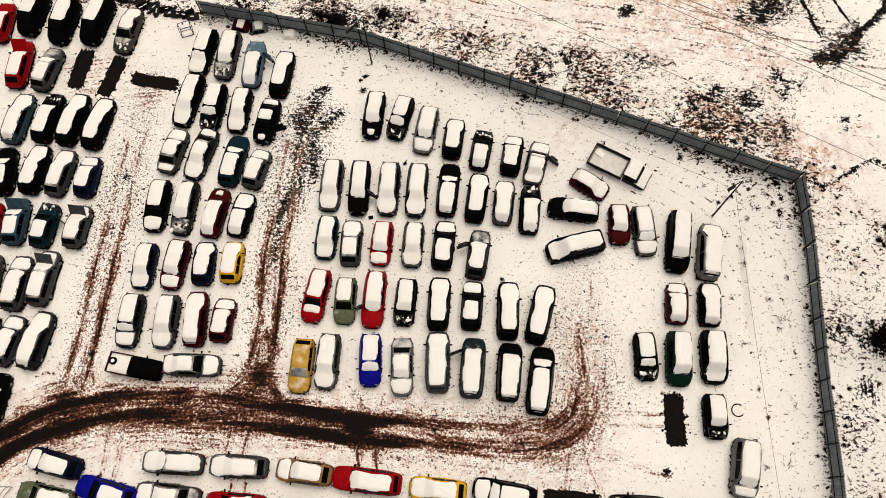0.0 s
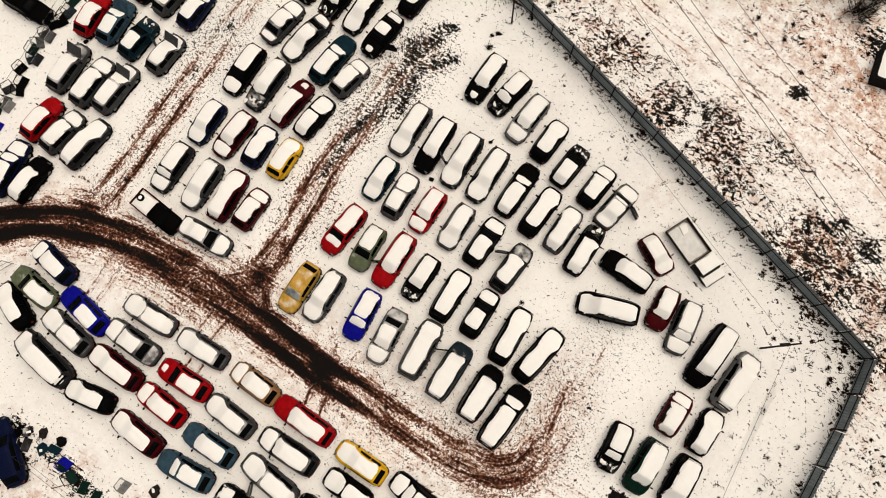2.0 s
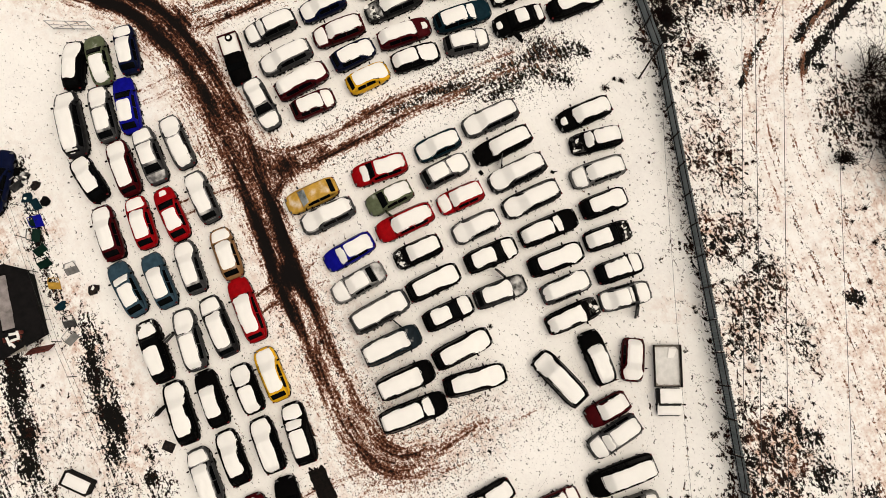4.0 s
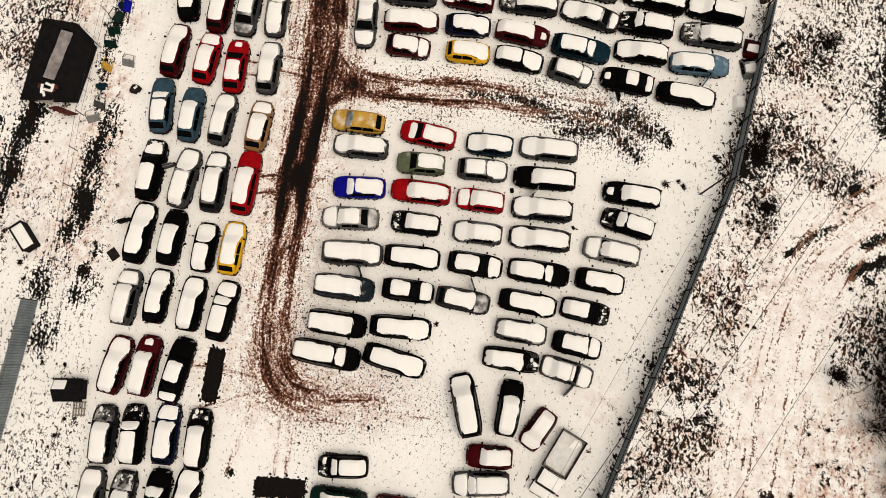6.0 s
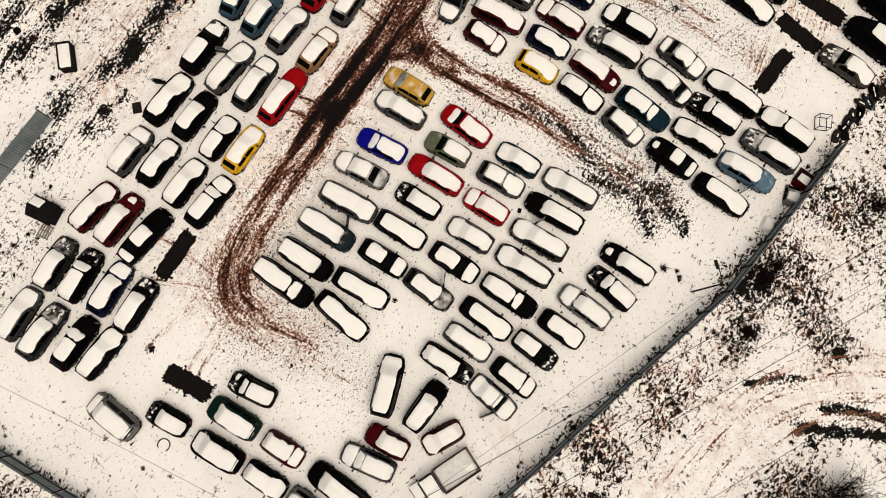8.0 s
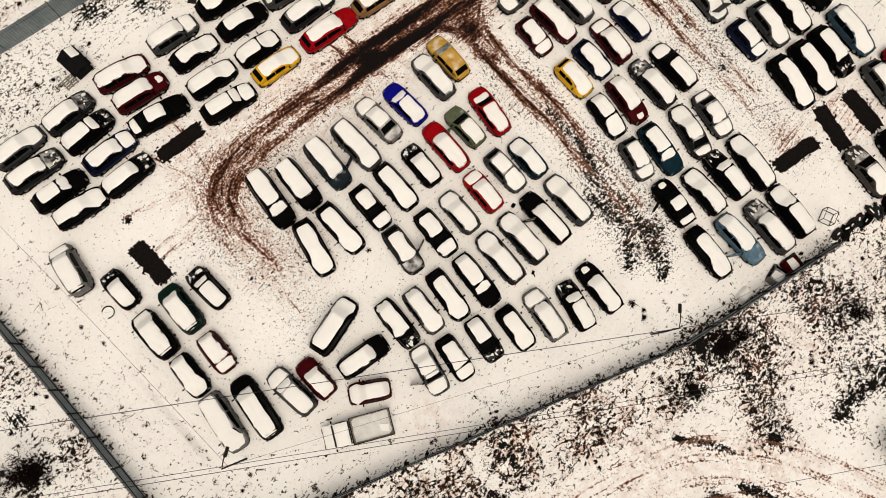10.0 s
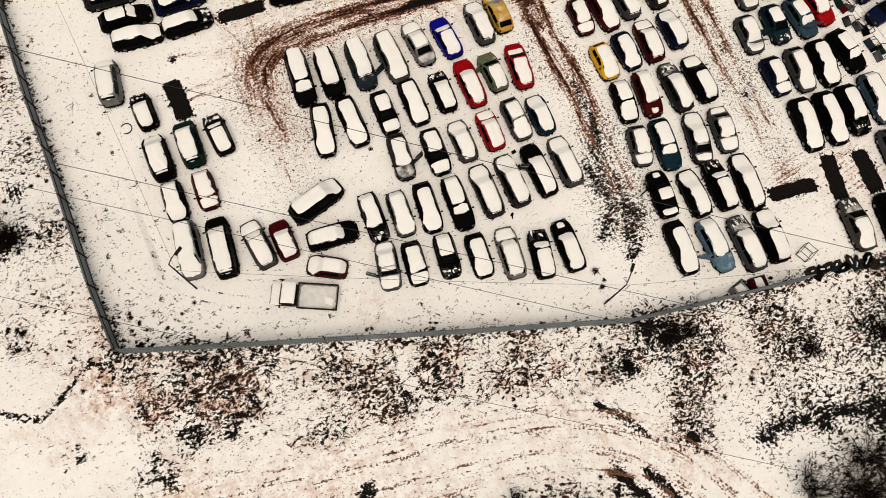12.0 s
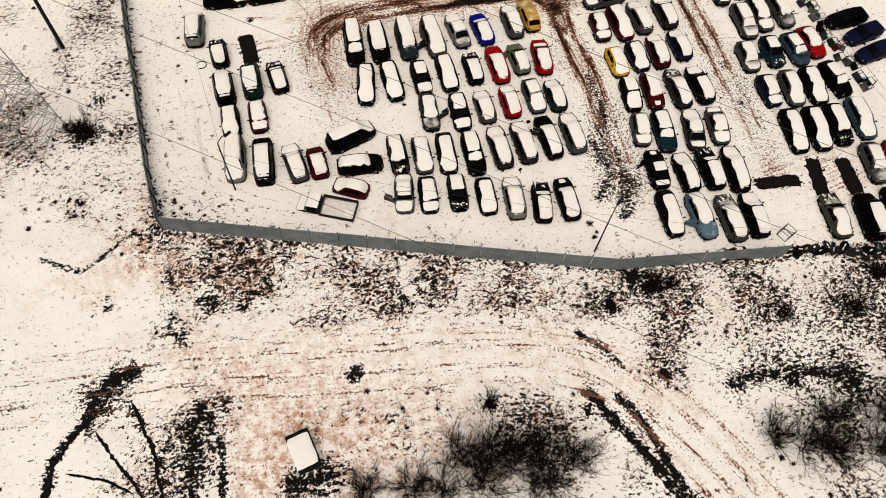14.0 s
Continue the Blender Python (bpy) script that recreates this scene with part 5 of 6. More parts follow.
# ---------------------------------------------------------------- poles, pylon and wires
def lamp_post(x, y, turn, high, reach):
    ob = thing("lamp_post", pose(x, y, ground_z(x, y), 0, 0, turn), "dark steel lamp post with a bent arm", "lamp post")
    part("pole", Shape().tube((0, 0, -0.1), (0, 0, high), 0.08, 10, 0.05).mesh("pole", IRON, True), None, ob)
    bend = [(reach * math.sin(a), 0, high + 0.5 * math.sin(2 * a) * 0.6) for a in (0, 0.35, 0.7, 1.05, 1.4)]
    arm = Shape()
    for p, q in zip(bend, bend[1:]):
        arm.tube(p, q, 0.04, 8)
    part("arm", arm.mesh("arm", IRON, True), None, ob)
    part("lamp_head", Shape().box(bend[-1][0] + 0.25, 0, bend[-1][2], 0.7, 0.24, 0.14, bevel=0.04).mesh("lamp_head", IRON), None, ob)
    return ob


lamp_post(21.92, 23.04, 213, 7.3, 0.9)
lamp_post(-7.68, 38.30, 222, 6.5, 1.2)
pole = thing("utility_pole", pose(35.46, 0.85, ground_z(35.46, 0.85)), "tall dark wooden utility pole in the snow", "pole")
part("shaft", Shape().tube((0, 0, -0.2), (0, 0, 10.5), 0.21, 12, 0.15).mesh("shaft", IRON, True), None, pole)
part("stub", Shape().tube((0.35, 0, -0.2), (0.18, 0, 1.3), 0.16, 10).mesh("stub", CONCRETE), None, pole)
part("crossarm", Shape().box(0, 0, 10.1, 0.12, 2.2, 0.12).mesh("crossarm", IRON), None, pole)


def pylon(x, y, turn, base=4.6, high=31.0):
    ob = thing("power_pylon", pose(x, y, ground_z(x, y), 0, 0, turn), "grey galvanised steel lattice power pylon", "pylon")
    corner = lambda k, z: Vector(((1, -1, -1, 1)[k] * (base / 2 * (1 - z / high) + 0.45 * z / high), (1, 1, -1, -1)[k] * (base / 2 * (1 - z / high) + 0.45 * z / high), z))
    levels = [0, 1.6, 3.2, 4.7, 6.2, 7.6, 9.0, 11.6, 14.0, 16.3, 18.5, 20.6, 22.6, 24.5, 26.3, 28, 29.6, 31]
    for k in range(4):
        part("leg", Shape().tube(corner(k, -0.2), corner(k, high), 0.055, 6, 0.045).mesh("leg", STEEL), None, ob)
        part("footing", Shape().box(*corner(k, 0.0)[:2], 0.0, 0.45, 0.45, 0.3, bevel=0.05).mesh("footing", IRON), None, ob)
        lace = Shape()
        for a, b in zip(levels, levels[1:]):
            q = (k + 1) % 4
            lace.tube(corner(k, a), corner(q, b), 0.035, 4).tube(corner(q, a), corner(k, b), 0.035, 4).tube(corner(k, b), corner(q, b), 0.03, 4)
        part("lattice", lace.mesh("lattice", STEEL), None, ob)
    for z, r in ((22.6, 4.2), (26.3, 3.4), (29.6, 2.6)):
        arm = Shape()
        for side in (-1, 1):
            for k in (-0.5, 0.5):
                arm.tube((0, k, z), (0.15, side * r, z + 0.1), 0.05, 5).tube((0, k, z + 1.0), (0.15, side * r, z + 0.1), 0.04, 5)
        part("crossarm", arm.mesh("crossarm", STEEL), None, ob)
    return ob


pylon(39.23, 11.56, 56)


def cable(name, a, b, sag, r, label):
    pts = [(a[0] + (b[0] - a[0]) * k / 24, a[1] + (b[1] - a[1]) * k / 24, a[2] + (b[2] - a[2]) * k / 24 - 4 * sag * k / 24 * (1 - k / 24)) for k in range(25)]
    s = Shape().loft([[(x + r * math.cos(t), y + 0.5 * r * math.cos(t), z + r * math.sin(t)) for t in (0, 1.26, 2.51, 3.77, 5.03)] for x, y, z in pts])
    tagged(part(name, s.mesh(name, WIRE)), label, "cable", "overhead wires")


for ax, ay, az, bx, by, bz in ((39.0, 5.9, 32.6, -75, 86.3, 10.0), (40.0, 9.1, 21.7, -43, 68.9, 3.2), (40.0, 9.0, 26.8, -75, 91.6, 5.5), (40.0, 16.7, 20.0, -38, 74.5, 1.5)):
    cable("power_line", (ax, ay, az), (bx, by, bz), 0.0, 0.017, "thin dark overhead power line above the yard")
cable("yard_cable", (21.92, 23.04, 6.2), (-7.68, 38.30, 6.5), 0.6, 0.012, "thin dark cable strung between the lamp posts")
cable("yard_cable", (21.92, 23.04, 6.2), (23.2, -9.5, 5.5), 0.5, 0.012, "thin dark cable strung along the side fence")
cable("yard_cable", (-7.68, 38.30, 6.5), (-24.0, 43.8, 5.0), 0.4, 0.012, "thin dark cable strung along the long fence")


# ---------------------------------------------------------------- sheds, huts and scrap
def tar_shed():
    ob = thing("tar_roofed_shed", pose(-15.65, -15.45, 0), "low black tar-roofed shed with a pale ridge strip", "shed")
    eave = [(-3.85, -1.65), (-3.5, 1.3), (-2.05, 2.9), (3.3, 1.85), (3.4, -2.6)]
    ridge = [(-2.75, 0.35), (-2.7, 1.0), (-2.3, 1.35), (1.8, 0.3), (1.7, -0.75)]
    part("wall", Shape().loft([[(0.93 * x, 0.93 * y, z) for x, y in eave] for z in (0.0, 1.12)]).mesh("wall", TAR), None, ob)
    for k in range(5):
        q = (k + 1) % 5
        face = [(*eave[k], 1.1), (*eave[q], 1.1), (*ridge[q], 1.6), (*ridge[k], 1.6)]
        part("roof", Shape().loft([face, [(x, y, z - 0.1) for x, y, z in face]]).mesh("roof", TAR), None, ob)
    strip = worn("weathered_sheet", (0.13, 0.115, 0.11), (0.30, 0.265, 0.255), 1.4)
    for k in range(4):
        at = pose(-2.0 + 1.05 * k, 0.72 - 0.25 * k, 1.62, 0, 0, -13.5 + 2 * fuzz(k * 1.7, 3))
        part("ridge_sheet", Shape().box(0, 0, 0.0, 1.08, 1.06 - 0.06 * (k % 2), 0.03, bevel=0.008).mesh("ridge_sheet", strip), None, ob, "pale grey weathered ridge sheet", at=at)
    part("gate", Shape().box(0, 0, 0.7, 0.07, 1.9, 1.3).mesh("gate", RUST), None, ob, "open rust-red gate leaf", at=pose(3.75, 0.95, 0, 0, 25, -18))
    part("end_board", Shape().box(0, 0, 0, 0.5, 2.2, 0.06, bevel=0.01).mesh("end_board", TIMBER), None, ob, "weathered grey board", at=pose(3.2, -0.9, 1.05, 0, 12, -14))
    rng = random.Random(4)
    for k in range(9):
        x, y = rng.uniform(2.0, 3.0), rng.uniform(-1.1, 0.6)
        part("scrap_piece", Shape().box(0, 0, 0, rng.uniform(0.25, 0.6), rng.uniform(0.1, 0.25), 0.16, pose(0, 0, 0, rng.uniform(-20, 20), rng.uniform(-20, 20), rng.uniform(0, 180)), 0.03).mesh("scrap_piece", (RUST, IRON, RUST)[k % 3]), None, ob, at=pose(x, y, 1.56 - 0.22 * (x - 1.9)))
    for k, (x, y, a, l) in enumerate(((2.15, -0.05, 70, 0.7), (2.6, -0.15, 80, 0.8), (2.35, 0.25, -10, 0.6), (2.5, -0.65, 0, 0.8), (2.9, -0.5, 20, 0.5))):
        part("snow_cap", snow_slab(l, 0.22, 11.0 + k, 0.09, 7, 5), CAR_SNOW, ob, at=pose(x, y, 1.66 - 0.22 * (x - 1.9), 0, 0, a))


tar_shed()


def snowy_box(name, x, y, turn, sx, sy, sz, mat, label, category, rim=True, cover=(0.94, 0.92)):
    ob = thing(name, pose(x, y, ground_z(x, y), 0, 0, turn), label, category)
    part("body", Shape().box(0, 0, sz / 2, sx, sy, sz, bevel=0.04).mesh("body", mat), None, ob)
    if rim:
        for k, (px, py, wx, wy) in enumerate(((0, sy / 2, sx + 0.06, 0.08), (0, -sy / 2, sx + 0.06, 0.08), (sx / 2, 0, 0.08, sy - 0.1), (-sx / 2, 0, 0.08, sy - 0.1))):
            part("rim", Shape().box(px, py, sz, wx, wy, 0.08).mesh("rim", IRON), None, ob)
    part("snow_cover", snow_slab(sx * cover[0], sy * cover[1], x, 0.10), CAR_SNOW, ob, at=pose(0.02 * sx, 0.03 * sy, sz))
    return ob


snowy_box("cargo_trailer", -0.9, -16.3, 38, 2.3, 1.1, 1.0, TAR, "small dark box trailer with snow on top", "trailer")
snowy_box("concrete_bunker", 21.32, 48.27, 8, 1.85, 2.95, 1.2, TAR, "dark concrete bunker hut capped with snow", "hut", False, (0.98, 0.90))
kennel = thing("plank_hut", pose(11.0, -10.8, 0, 0, 0, 3), "black tar-paper hut with one snowy roof half", "hut")
part("wall", Shape().box(0, 0, 0.5, 1.5, 2.0, 1.0, bevel=0.03).mesh("wall", TAR), None, kennel)
part("roof", Shape().loft([[(-0.9, y, 0.95), (0, y, 1.45), (0.9, y, 0.95), (0.9, y, 1.02), (0, y, 1.54), (-0.9, y, 1.02)] for y in (-1.15, 1.15)]).mesh("roof", TAR), None, kennel)
part("roof_snow", snow_slab(0.85, 1.1, 2.0, 0.06), CAR_SNOW, kennel, at=pose(-0.42, -0.6, 1.30, 0, -30, 0))

pallet = thing("wooden_pallet", pose(12.45, -10.2, 0, 0, 0, 2), "weathered wooden pallet lying on the snow", "pallet")
for k in range(5):
    part("slat", Shape().box(0, -0.44 + 0.22 * k, 0.13, 1.2, 0.10, 0.03).mesh("slat", TIMBER), None, pallet)
for k in range(3):
    part("bearer", Shape().box(-0.5 + 0.5 * k, 0, 0.06, 0.1, 1.0, 0.11).mesh("bearer", TIMBER), None, pallet)
plate = part("metal_plate", Shape().box(0, 0, 0.04, 0.95, 0.75, 0.06, bevel=0.01).mesh("metal_plate", IRON), at=pose(0.05, -9.1, 0, 0, 0, 40))
tagged(plate, "dark square metal plate lying on the snow", "plate")

crate = thing("wire_crate", pose(-25.45, 41.85, 0, 0, 0, 20), "square frame crate of thin dark bars", "crate")
for a in (-0.55, 0.55):
    for b in (-0.5, 0.5):
        part("post", Shape().tube((a, b, 0), (a, b, 0.9), 0.03).mesh("post", IRON), None, crate)
    for z in (0.05, 0.9):
        part("bar", Shape().tube((a, -0.5, z), (a, 0.5, z), 0.03).mesh("bar", IRON), None, crate)
        part("bar", Shape().tube((-0.55, a * 0.9, z), (0.55, a * 0.9, z), 0.03).mesh("bar", IRON), None, crate)
part("floor", snow_slab(1.0, 0.9, 5.0, 0.05), CAR_SNOW, crate, at=pose(0, 0, 0.03))

rack = thing("bumper_frame", pose(17.3, 24.9, 0, 0, 0, 88), "small grey steel frame standing on the snow", "frame")
part("bar", Shape().tube((-0.8, 0, 0.35), (0.8, 0, 0.35), 0.05).mesh("bar", STEEL), None, rack)
for a in (-0.75, 0.75):
    part("foot", Shape().tube((a, -0.25, 0.02), (a, 0.25, 0.02), 0.05).tube((a, 0, 0), (a, 0, 0.35), 0.04).mesh("foot", STEEL), None, rack)
for k, (x, y) in enumerate(((18.25, 25.75), (18.6, 25.45))):
    ob = part("scrap_block", Shape().box(0, 0, 0.12, 0.28, 0.42, 0.24, bevel=0.04).mesh("scrap_block", PLASTIC), at=pose(x, y, 0, 0, 0, 60))
    tagged(ob, "small black scrap block on the snow", "scrap", "scrap blocks")
def bent_tube(pts, r, sides=8):
    """One tube along a bent line."""
    rings = []
    for k, p in enumerate(pts):
        d = (Vector(pts[min(k + 1, len(pts) - 1)]) - Vector(pts[max(k - 1, 0)])).normalized()
        e = d.orthogonal().normalized() if abs(d.z) > 0.9 else d.cross(Vector((0, 0, 1))).normalized()
        g = d.cross(e)
        rings.append([tuple(Vector(p) + r * (math.cos(t) * e + math.sin(t) * g)) for t in (2 * math.pi * i / sides for i in range(sides))])
    return Shape().loft(rings)


hoop = bent_tube([(0.48 * math.cos(0.9 + 4.6 * k / 20), 0.48 * math.sin(0.9 + 4.6 * k / 20), 0.05) for k in range(21)], 0.045)
tagged(part("rubber_hoop", hoop.mesh("rubber_hoop", TYRE, True), at=pose(22.45, 6.95, 0)), "open black rubber hoop lying on snow", "hoop")
tagged(part("tyre", TYRE_MESH, TYRE, at=pose(-1.0, -21.5, 0.09, 90, 0, 0)), "old black tyre lying flat on the snow", "tyre")
tagged(part("car_part", Shape().box(0, 0, 0.1, 0.32, 0.2, 0.2, bevel=0.04).tube((0.1, 0.1, 0.1), (0.3, 0.25, 0.05), 0.05).mesh("car_part", PLASTIC), at=pose(-4.3, 28.1, 0, 0, 0, 30)), "small black car part lying on snow", "car part")
tagged(part("car_part", Shape().box(0, 0, 0.08, 0.4, 0.3, 0.16, bevel=0.05).mesh("car_part", PLASTIC), at=pose(-7.1, 23.0, 0, 0, 0, 10)), "small black car part lying on snow", "car part")


def car_door(x, y, turn, mat, label):
    """A scrap door on its edge, leaning: panel below, window frame above."""
    ob = thing("scrap_door", pose(x, y, 0, 0, 0, turn) @ pose(0, 0, 0.02, 34, 0, 0), label, "car door", "scrap doors along the wire")
    part("panel", Shape().box(0, 0.32, 0.03, 1.05, 0.62, 0.07, bevel=0.03).mesh("panel", mat), None, ob)
    frame_ring = [(-0.5, 0.62), (-0.34, 1.02), (0.45, 1.05), (0.5, 0.62)]
    bar = Shape()
    for (a, b), (c, d) in zip(frame_ring, frame_ring[1:]):
        bar.tube((a, b, 0.03), (c, d, 0.03), 0.035)
    part("window_frame", bar.mesh("window_frame", mat), None, ob)
    return ob


for x, y, turn, c, word in ((-25.7, -10.4, 80, "black", "black"), (-24.6, -10.9, 100, "grey", "grey"), (-22.7, -9.9, 185, "teal", "teal"), (-21.3, -10.3, 175, "blue", "bright blue"), (-20.2, -11.0, 150, "green", "dark green"), (-18.8, -11.4, 95, "green", "dark green"), (-17.6, -11.6, 88, "green", "dark green"), (-15.6, -11.75, 60, "gold", "orange"), (-12.2, -11.9, 70, "grey", "grey"), (-11.0, -12.1, 110, "white", "white"), (-16.0, -9.9, 80, "white", "white"),
                            (-41.0, 3.6, 40, "red", "red"), (-40.6, 5.2, 100, "silver", "silver"), (-41.6, 4.6, 10, "teal", "teal"), (-42.4, 5.8, 60, "white", "white"), (-42.2, 7.4, 120, "grey", "grey"), (-42.0, 2.6, 80, "slate", "slate grey"), (-41.6, 9.6, 92, "blue", "blue"), (-41.8, 11.6, 85, "white", "white"), (-41.9, 14.0, 95, "black", "black"),
                            (-42.0, 16.3, 88, "grey", "grey"), (-42.2, 18.6, 92, "silver", "silver"), (-42.1, 20.8, 85, "black", "black"), (-42.2, 23.0, 94, "maroon", "dark red"), (-42.3, 25.2, 88, "grey", "grey"), (-42.3, 27.6, 90, "black", "black")):
    car_door(x, y, turn, PAINTS[c], f"{word} scrap car door leaning in the snow")
tangle = random.Random(12)
for k in range(22):
    c = ("black", "slate", "green", "silver", "grey", "black")[k % 6]
    car_door(-42.4 + tangle.uniform(-0.5, 0.7), 9.0 + 0.95 * k + tangle.uniform(-0.4, 0.4), tangle.uniform(40, 140), PAINTS[c], f"{WORDS[c]} scrap car door leaning in the snow")


def scrap_shape(k):
    """A bent, torn piece of car body."""
    rng = random.Random(300 + k)
    ring = lambda z, q: [(q * rng.uniform(0.35, 0.75) * math.cos(t), q * rng.uniform(0.3, 0.6) * math.sin(t), z) for t in (2 * math.pi * i / 9 for i in range(9))]
    shape = Shape().loft([ring(-0.02, 1.0), ring(0.2, 1.15), ring(0.42, 0.8)])
    return shape.tube((-0.5, -0.3, 0.1), (0.6, 0.35, 0.55), 0.04).tube((0.4, -0.4, 0.05), (-0.4, 0.4, 0.5), 0.03)


rng = random.Random(77)
for k, (x, y) in enumerate(((-24.2, -9.6), (-23.6, -10.6), (-22.6, -9.4), (-25.4, -10.0), (-21.4, -11.0), (-14.0, -9.0), (-14.1, -11.9), (-40.9, 4.4), (-41.6, 3.6), (-41.2, 5.6), (-42.0, 6.4), (-42.6, 7.2), (-40.2, 5.0), (-41.9, 8.2), (-43.0, 5.2), (-43.4, 8.6), (-42.4, 3.0))):
    ob = thing("scrap_metal", pose(x, y, 0, 0, 0, rng.uniform(0, 360)), "torn dark scrap panel lying by the wire fence", "scrap", "scrap along the wire fence")
    ob.scale = (0.75, 0.75, 0.75)
    part("sheet", scrap_shape(40 + k).mesh("sheet", (IRON, PAINTS["teal"], PLASTIC, PAINTS["grey"], PAINTS["green"])[k % 5]), None, ob)
    if k % 2:
        part("snow_cover", snow_slab(rng.uniform(0.3, 0.7), rng.uniform(0.15, 0.4), 60.0 + k, 0.06, 6, 5), CAR_SNOW, ob, at=pose(rng.uniform(-0.2, 0.2), rng.uniform(-0.2, 0.2), 0.40, 0, 0, rng.uniform(0, 180)))
for k in range(26):
    x = -24.2 - 0.43 * k
    ob = thing("scrap_metal", pose(x - 0.9 + 0.3 * fuzz(k * 1.9, 7), 43.45 + 0.135 * k + 0.9 * fuzz(k * 1.7, 2), 0, 0, 0, 160 * fuzz(k * 2.3, 1)), "dented scrap body panel dusted with snow by the fence", "scrap", "scrap heap by the fence")
    ob.scale = (1.1, 0.7, 0.6)
    part("sheet", scrap_shape(k).mesh("sheet", (IRON, PLASTIC, PAINTS["black"], IRON, PAINTS["slate"])[k % 5]), None, ob)
    if k % 3 != 1:
        part("snow_cover", snow_slab(0.35 + 0.5 * abs(fuzz(k * 1.3, 3)), 0.16 + 0.2 * abs(fuzz(k * 2.1, 4)), 20.0 + k, 0.07, 6, 5), CAR_SNOW, ob, at=pose(0.3 * fuzz(k, 9), 0.2 * fuzz(k, 11), 0.40, 0, 0, 90 * fuzz(k * 3.1, 6)))
for x, y, c, turn in ((-20.6, 42.45, "maroon", 170), (-18.9, 42.15, "white", 190)):
    ob = thing("scrap_cabin", pose(x, y, -0.82, 0, 0, turn), f"{WORDS[c]} cut-off car cabin with snow by the fence", "scrap", "cut-off cabins")
    ob.scale = (0.62, 0.85, 1.0)
    part("cabin", KIT["hatch"]["cabin"], PAINTS[c], ob)
    part("windshield", KIT["hatch"]["windshield"], GLASS, ob)
    for side in KIT["hatch"]["side"].values():
        part("side_window", side, GLASS, ob)
    part("snow_cover", snow_mesh("hatch", [(0.5, 0.8)], 900 + int(x)), CAR_SNOW, ob)
lump = part("snow_mound", snow_slab(1.3, 1.0, 3.3, 0.6), CAR_SNOW, at=pose(-15.6, 41.4, 0))
tagged(lump, "small mound of white snow by the fence", "snow mound")


def wire_fence(line, label):
    ob = thing("wire_fence", pose(line[0][0], line[0][1], 0), label, "fence")
    back = ob.matrix_basis.inverted()
    post = Shape().tube((0, 0, -0.1), (0, 0, 1.5), 0.035, 6).mesh("post", IRON)
    for (ax, ay), (bx, by) in zip(line, line[1:]):
        n = max(1, round(math.dist((ax, ay), (bx, by)) / 3.0))
        for k in range(n + 1):
            part("post", post, IRON, ob, at=back @ pose(ax + (bx - ax) * k / n, ay + (by - ay) * k / n, 0))
        for z in (0.6, 1.4):
            part("wire", Shape().tube(back @ Vector((ax, ay, z)), back @ Vector((bx, by, z)), 0.012, 4).mesh("wire", WIRE), None, ob)


wire_fence([(-26.8, -11.6), (-11.5, -13.1), (3.9, -13.6)], "thin wire fence on iron posts behind the cars")
wire_fence([(-43.0, 3.5), (-42.7, 15.0), (-43.2, 29.0), (-44.0, 42.0)], "thin wire fence beside the outer row")

for a, b, word in (((-40.1, 2.2), (-38.5, 4.3), "open"), ((-35.9, -2.5), (-34.1, 0.5), "open")):
    gate = thing("field_gate", pose(a[0], a[1], 0, 0, 0, math.degrees(math.atan2(b[1] - a[1], b[0] - a[0]))), "open gate leaf of thin steel tube beside the road", "gate", "gate leaves")
    n = math.dist(a, b)
    for z in (0.15, 0.85, 1.6):
        part("rail", Shape().tube((0, 0, z), (n, 0, z), 0.03).mesh("rail", STEEL), None, gate)
    for x in (0, n / 2, n):
        part("upright", Shape().tube((x, 0, 0), (x, 0, 1.65), 0.035).mesh("upright", STEEL), None, gate)
    part("brace", Shape().tube((0, 0, 0.15), (n, 0, 1.6), 0.025).mesh("brace", STEEL), None, gate)


# ---------------------------------------------------------------- plants
def bush(x, y, size, seed, stems=46):
    rng = random.Random(seed)
    main, twigs = Shape(), Shape()

    def grow(p, d, length, r, depth, shape):
        for _ in range(3):
            q = p + d * (length / 3)
            shape.tube(p, q, r, 4, r * 0.75)
            p, r = q, r * 0.75
            d = (d + Vector((rng.uniform(-0.22, 0.22), rng.uniform(-0.22, 0.22), rng.uniform(-0.05, 0.18)))).normalized()
            if depth:
                for _ in range(2):
                    e = (d + Vector((rng.uniform(-0.8, 0.8), rng.uniform(-0.8, 0.8), rng.uniform(-0.2, 0.5)))).normalized()
                    grow(p, e, length * rng.uniform(0.35, 0.6), max(r * 0.7, 0.015), depth - 1, twigs)

    for _ in range(stems):
        a, tilt = rng.uniform(0, 2 * math.pi), rng.uniform(0.1, 1.15)
        d = Vector((math.cos(a) * math.sin(tilt), math.sin(a) * math.sin(tilt), math.cos(tilt)))
        b = Vector((rng.gauss(0, 0.16) * size, rng.gauss(0, 0.16) * size, -0.05))
        grow(b, d, size * rng.uniform(0.5, 1.0) * (0.75 + 0.25 * math.sin(tilt)), 0.034, 2, main)
    ob = thing("bare_bush", pose(x, y, ground_z(x, y)), "leafless dark shrub with many thin branching twigs", "bush", "bare bushes")
    part("stem_clump", main.mesh("stem_clump", TWIG), None, ob)["kind"] = "stuff"
    part("twig_crown", twigs.mesh("twig_crown", TWIG), None, ob)["kind"] = "stuff"


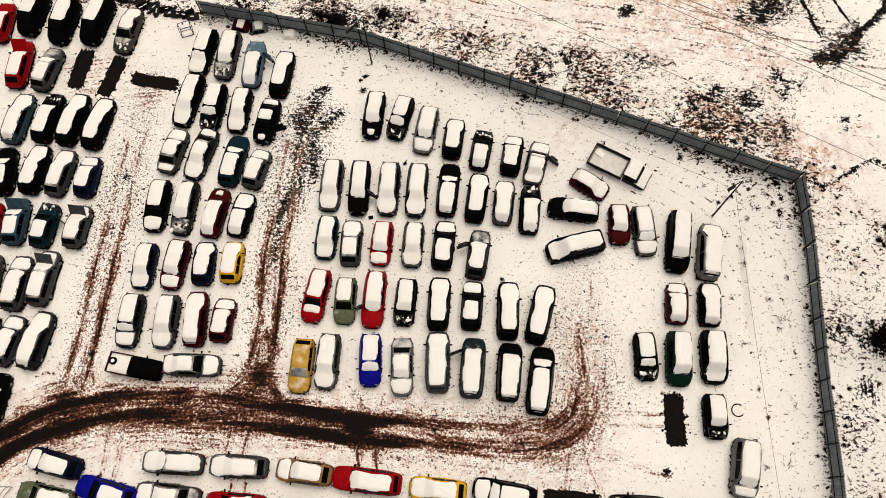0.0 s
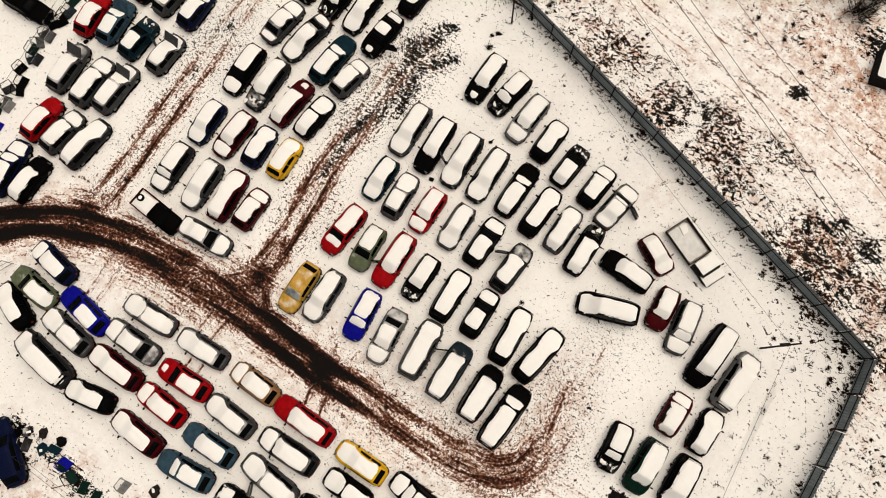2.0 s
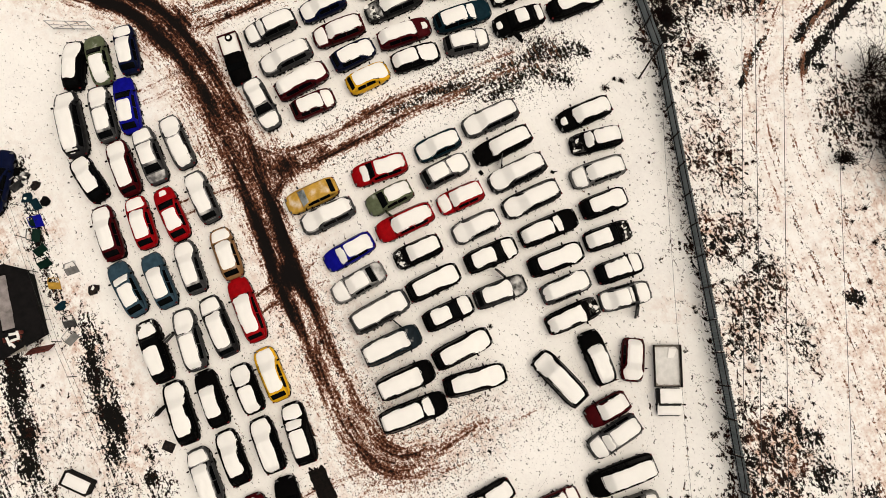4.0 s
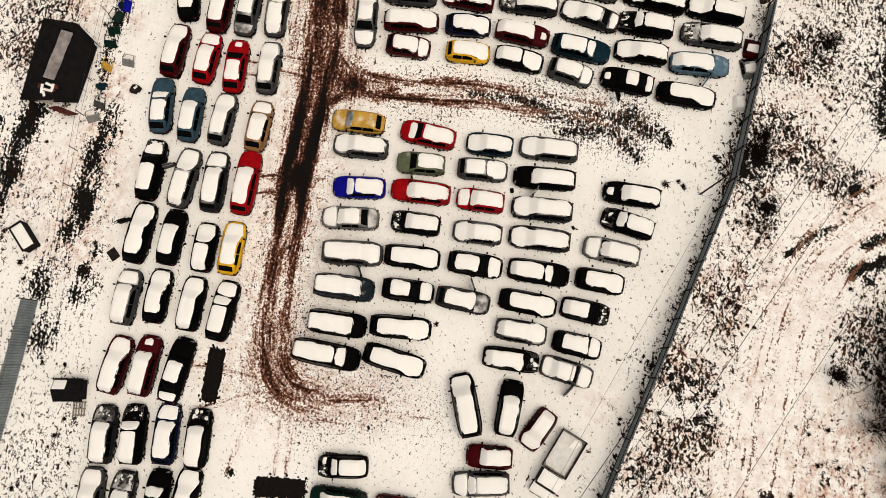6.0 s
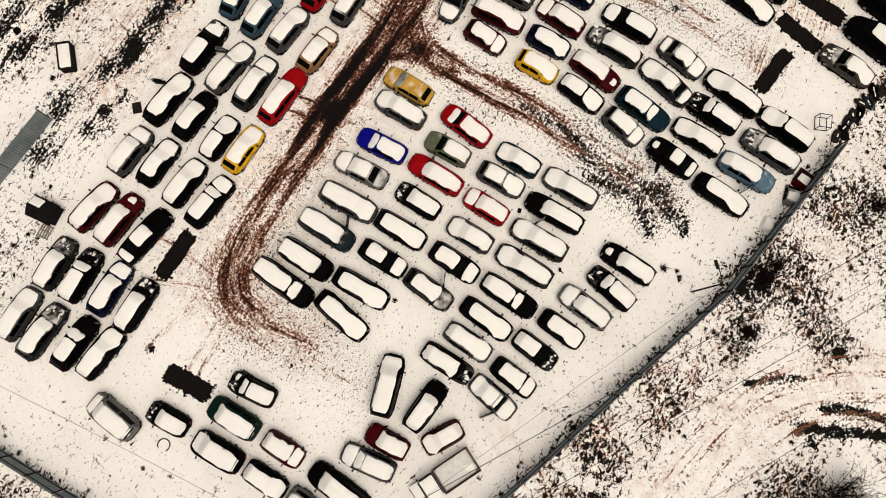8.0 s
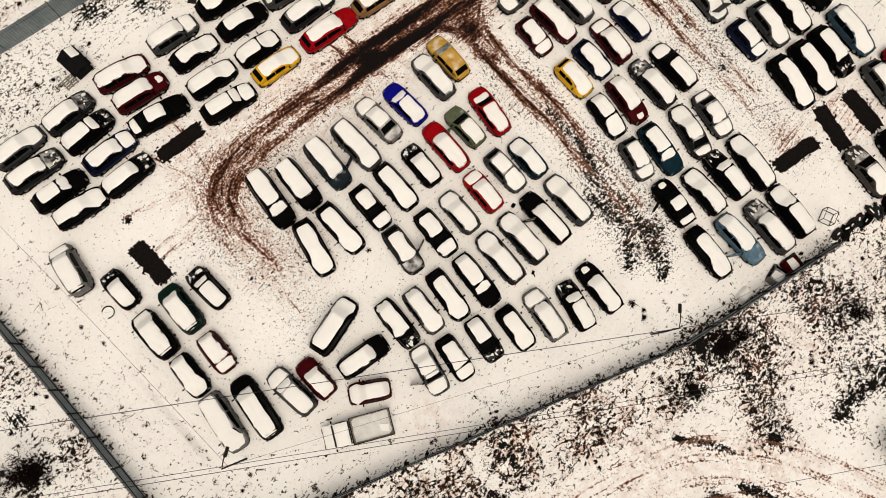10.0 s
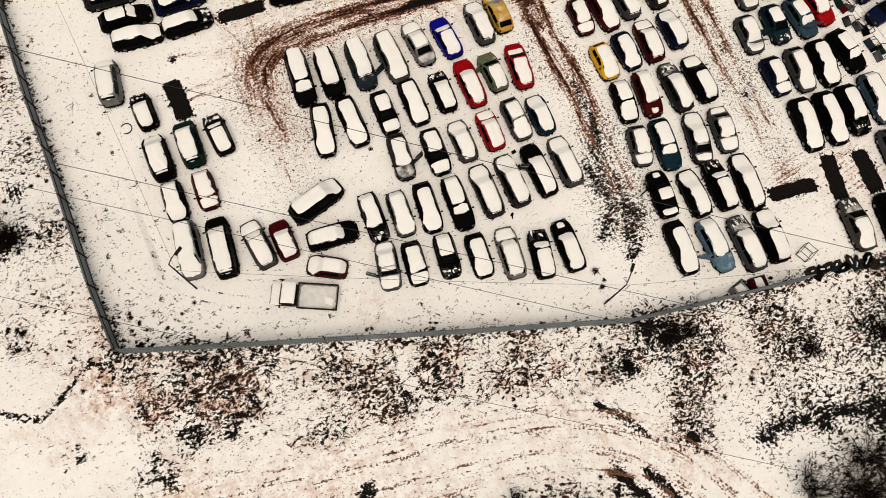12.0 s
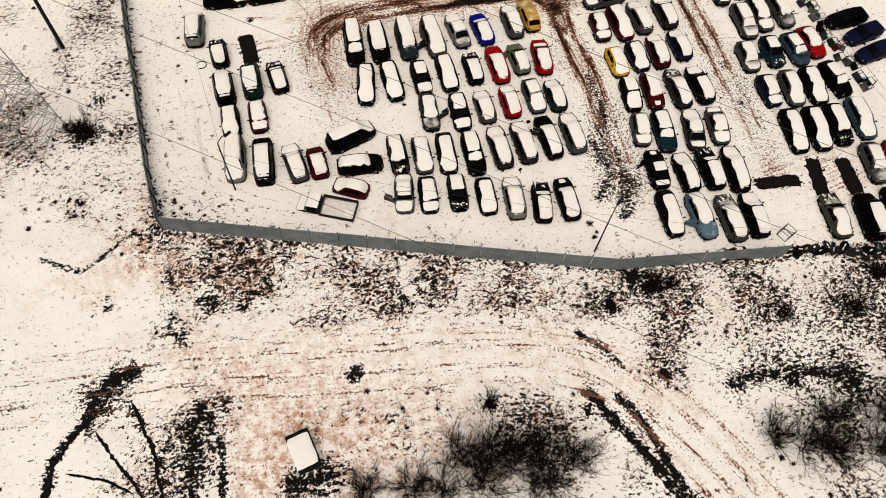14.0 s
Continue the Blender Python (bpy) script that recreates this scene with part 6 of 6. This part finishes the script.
for k, (x, y, size) in enumerate(((9.82, 52.3, 2.5), (6.59, 52.7, 2.7), (3.89, 54.2, 2.6), (1.29, 54.8, 2.6), (14.02, 53.2, 2.0), (17.43, 52.2, 1.6), (18.0, 54.6, 1.8), (-17.25, 59.39, 2.7), (-20.54, 58.19, 2.3), (-25.02, 59.56, 2.6), (-28.51, 56.97, 2.2), (8.53, 54.8, 2.4), (-22.53, 61.46, 2.4), (6.21, 48.86, 1.0), (34.15, 12.68, 1.6), (35.16, 12.11, 1.2), (-11.23, 42.99, 1.1), (-12.63, 43.39, 0.9), (-6.81, 43.63, 0.7), (-27.42, 50.31, 1.4), (-31.41, 47.91, 1.4), (-21.43, 48.94, 0.9), (12.1, 54.0, 2.0), (4.18, 56.0, 2.6), (5.3, 53.3, 2.5), (8.2, 52.9, 2.4), (-15.06, 58.21, 1.8), (-19.05, 60.38, 2.4), (-27.02, 60.45, 2.6))):
    bush(x, y, 1.2 * size, 100 + k, 34 if size > 1.5 else 22)


def weeds(count, box, seed, keep, blades=7, spread=0.45, size=1.0, floor=0.08):
    """Tufts of dead grass, thickest where the weeds stand."""
    rng = np.random.default_rng(seed)
    x, y = rng.uniform(box[0], box[1], count * 6), rng.uniform(box[2], box[3], count * 6)
    cell = np.clip(np.searchsorted(gx, x), 0, nx - 1), np.clip(np.searchsorted(gy, y), 0, ny - 1)
    patchy = lattice(x, y, 0.9, 21) * 0.6 + lattice(x, y, 0.3, 22) * 0.4
    odds = np.clip(weed[cell] + 0.3 * pit[cell] - floor, 0, 1) ** 1.3 * np.clip(patchy * 1.8 - 0.45, 0, 1.4) * keep
    pick = np.nonzero(rng.random(len(x)) < odds)[0][:count]
    x, y, z = x[pick], y[pick], high[cell][pick]
    n = len(pick)
    a = rng.normal(2.4, 1.1, (n, 1)) + rng.normal(0, spread, (n, blades))
    reach = rng.gamma(2.2, 0.06, (n, 1)) * rng.uniform(0.6, 1.4, (n, blades)) * size + 0.04
    up = rng.uniform(0.03, 0.16, (n, blades))
    w = rng.uniform(0.018, 0.045, (n, blades))
    bx, by = x[:, None] + rng.normal(0, 0.10 * size, (n, blades)), y[:, None] + rng.normal(0, 0.10 * size, (n, blades))
    base = np.broadcast_to(z[:, None] - 0.01, bx.shape)
    p0 = np.stack([bx - w * np.sin(a), by + w * np.cos(a), base], -1)
    p1 = np.stack([bx + w * np.sin(a), by - w * np.cos(a), base], -1)
    p2 = np.stack([bx + reach * np.cos(a) * 0.6, by + reach * np.sin(a) * 0.6, base + up], -1)
    p3 = np.stack([bx + reach * np.cos(a), by + reach * np.sin(a), base + up * 0.55], -1)
    v = np.stack([p0, p1, p2, p3], 2).reshape(-1, 3)
    k = np.arange(0, len(v), 4)
    f = np.concatenate([np.stack([k, k + 1, k + 2], 1), np.stack([k + 1, k + 3, k + 2], 1)])
    me = bpy.data.meshes.new("dead_weeds")
    me.vertices.add(len(v))
    me.vertices.foreach_set("co", v.ravel())
    me.loops.add(f.size)
    me.loops.foreach_set("vertex_index", f.ravel())
    me.polygons.add(len(f))
    me.polygons.foreach_set("loop_start", np.arange(0, f.size, 3))
    me.update(calc_edges=True)
    me.materials.append(STRAW)
    return me


tagged(new("dead_weeds", weeds(24000, (-58, 56, -30, 74), 5, 0.7, floor=0.13)), "dark tufts of dead weeds sticking out of the snow", "weeds", kind="stuff")
tagged(new("weed_clumps", weeds(2700, (-58, 56, -30, 74), 9, 0.48, 60, 3.0, 0.8, 0.03)), "bushy dark clumps of dead weeds in the snow", "weeds", kind="stuff")
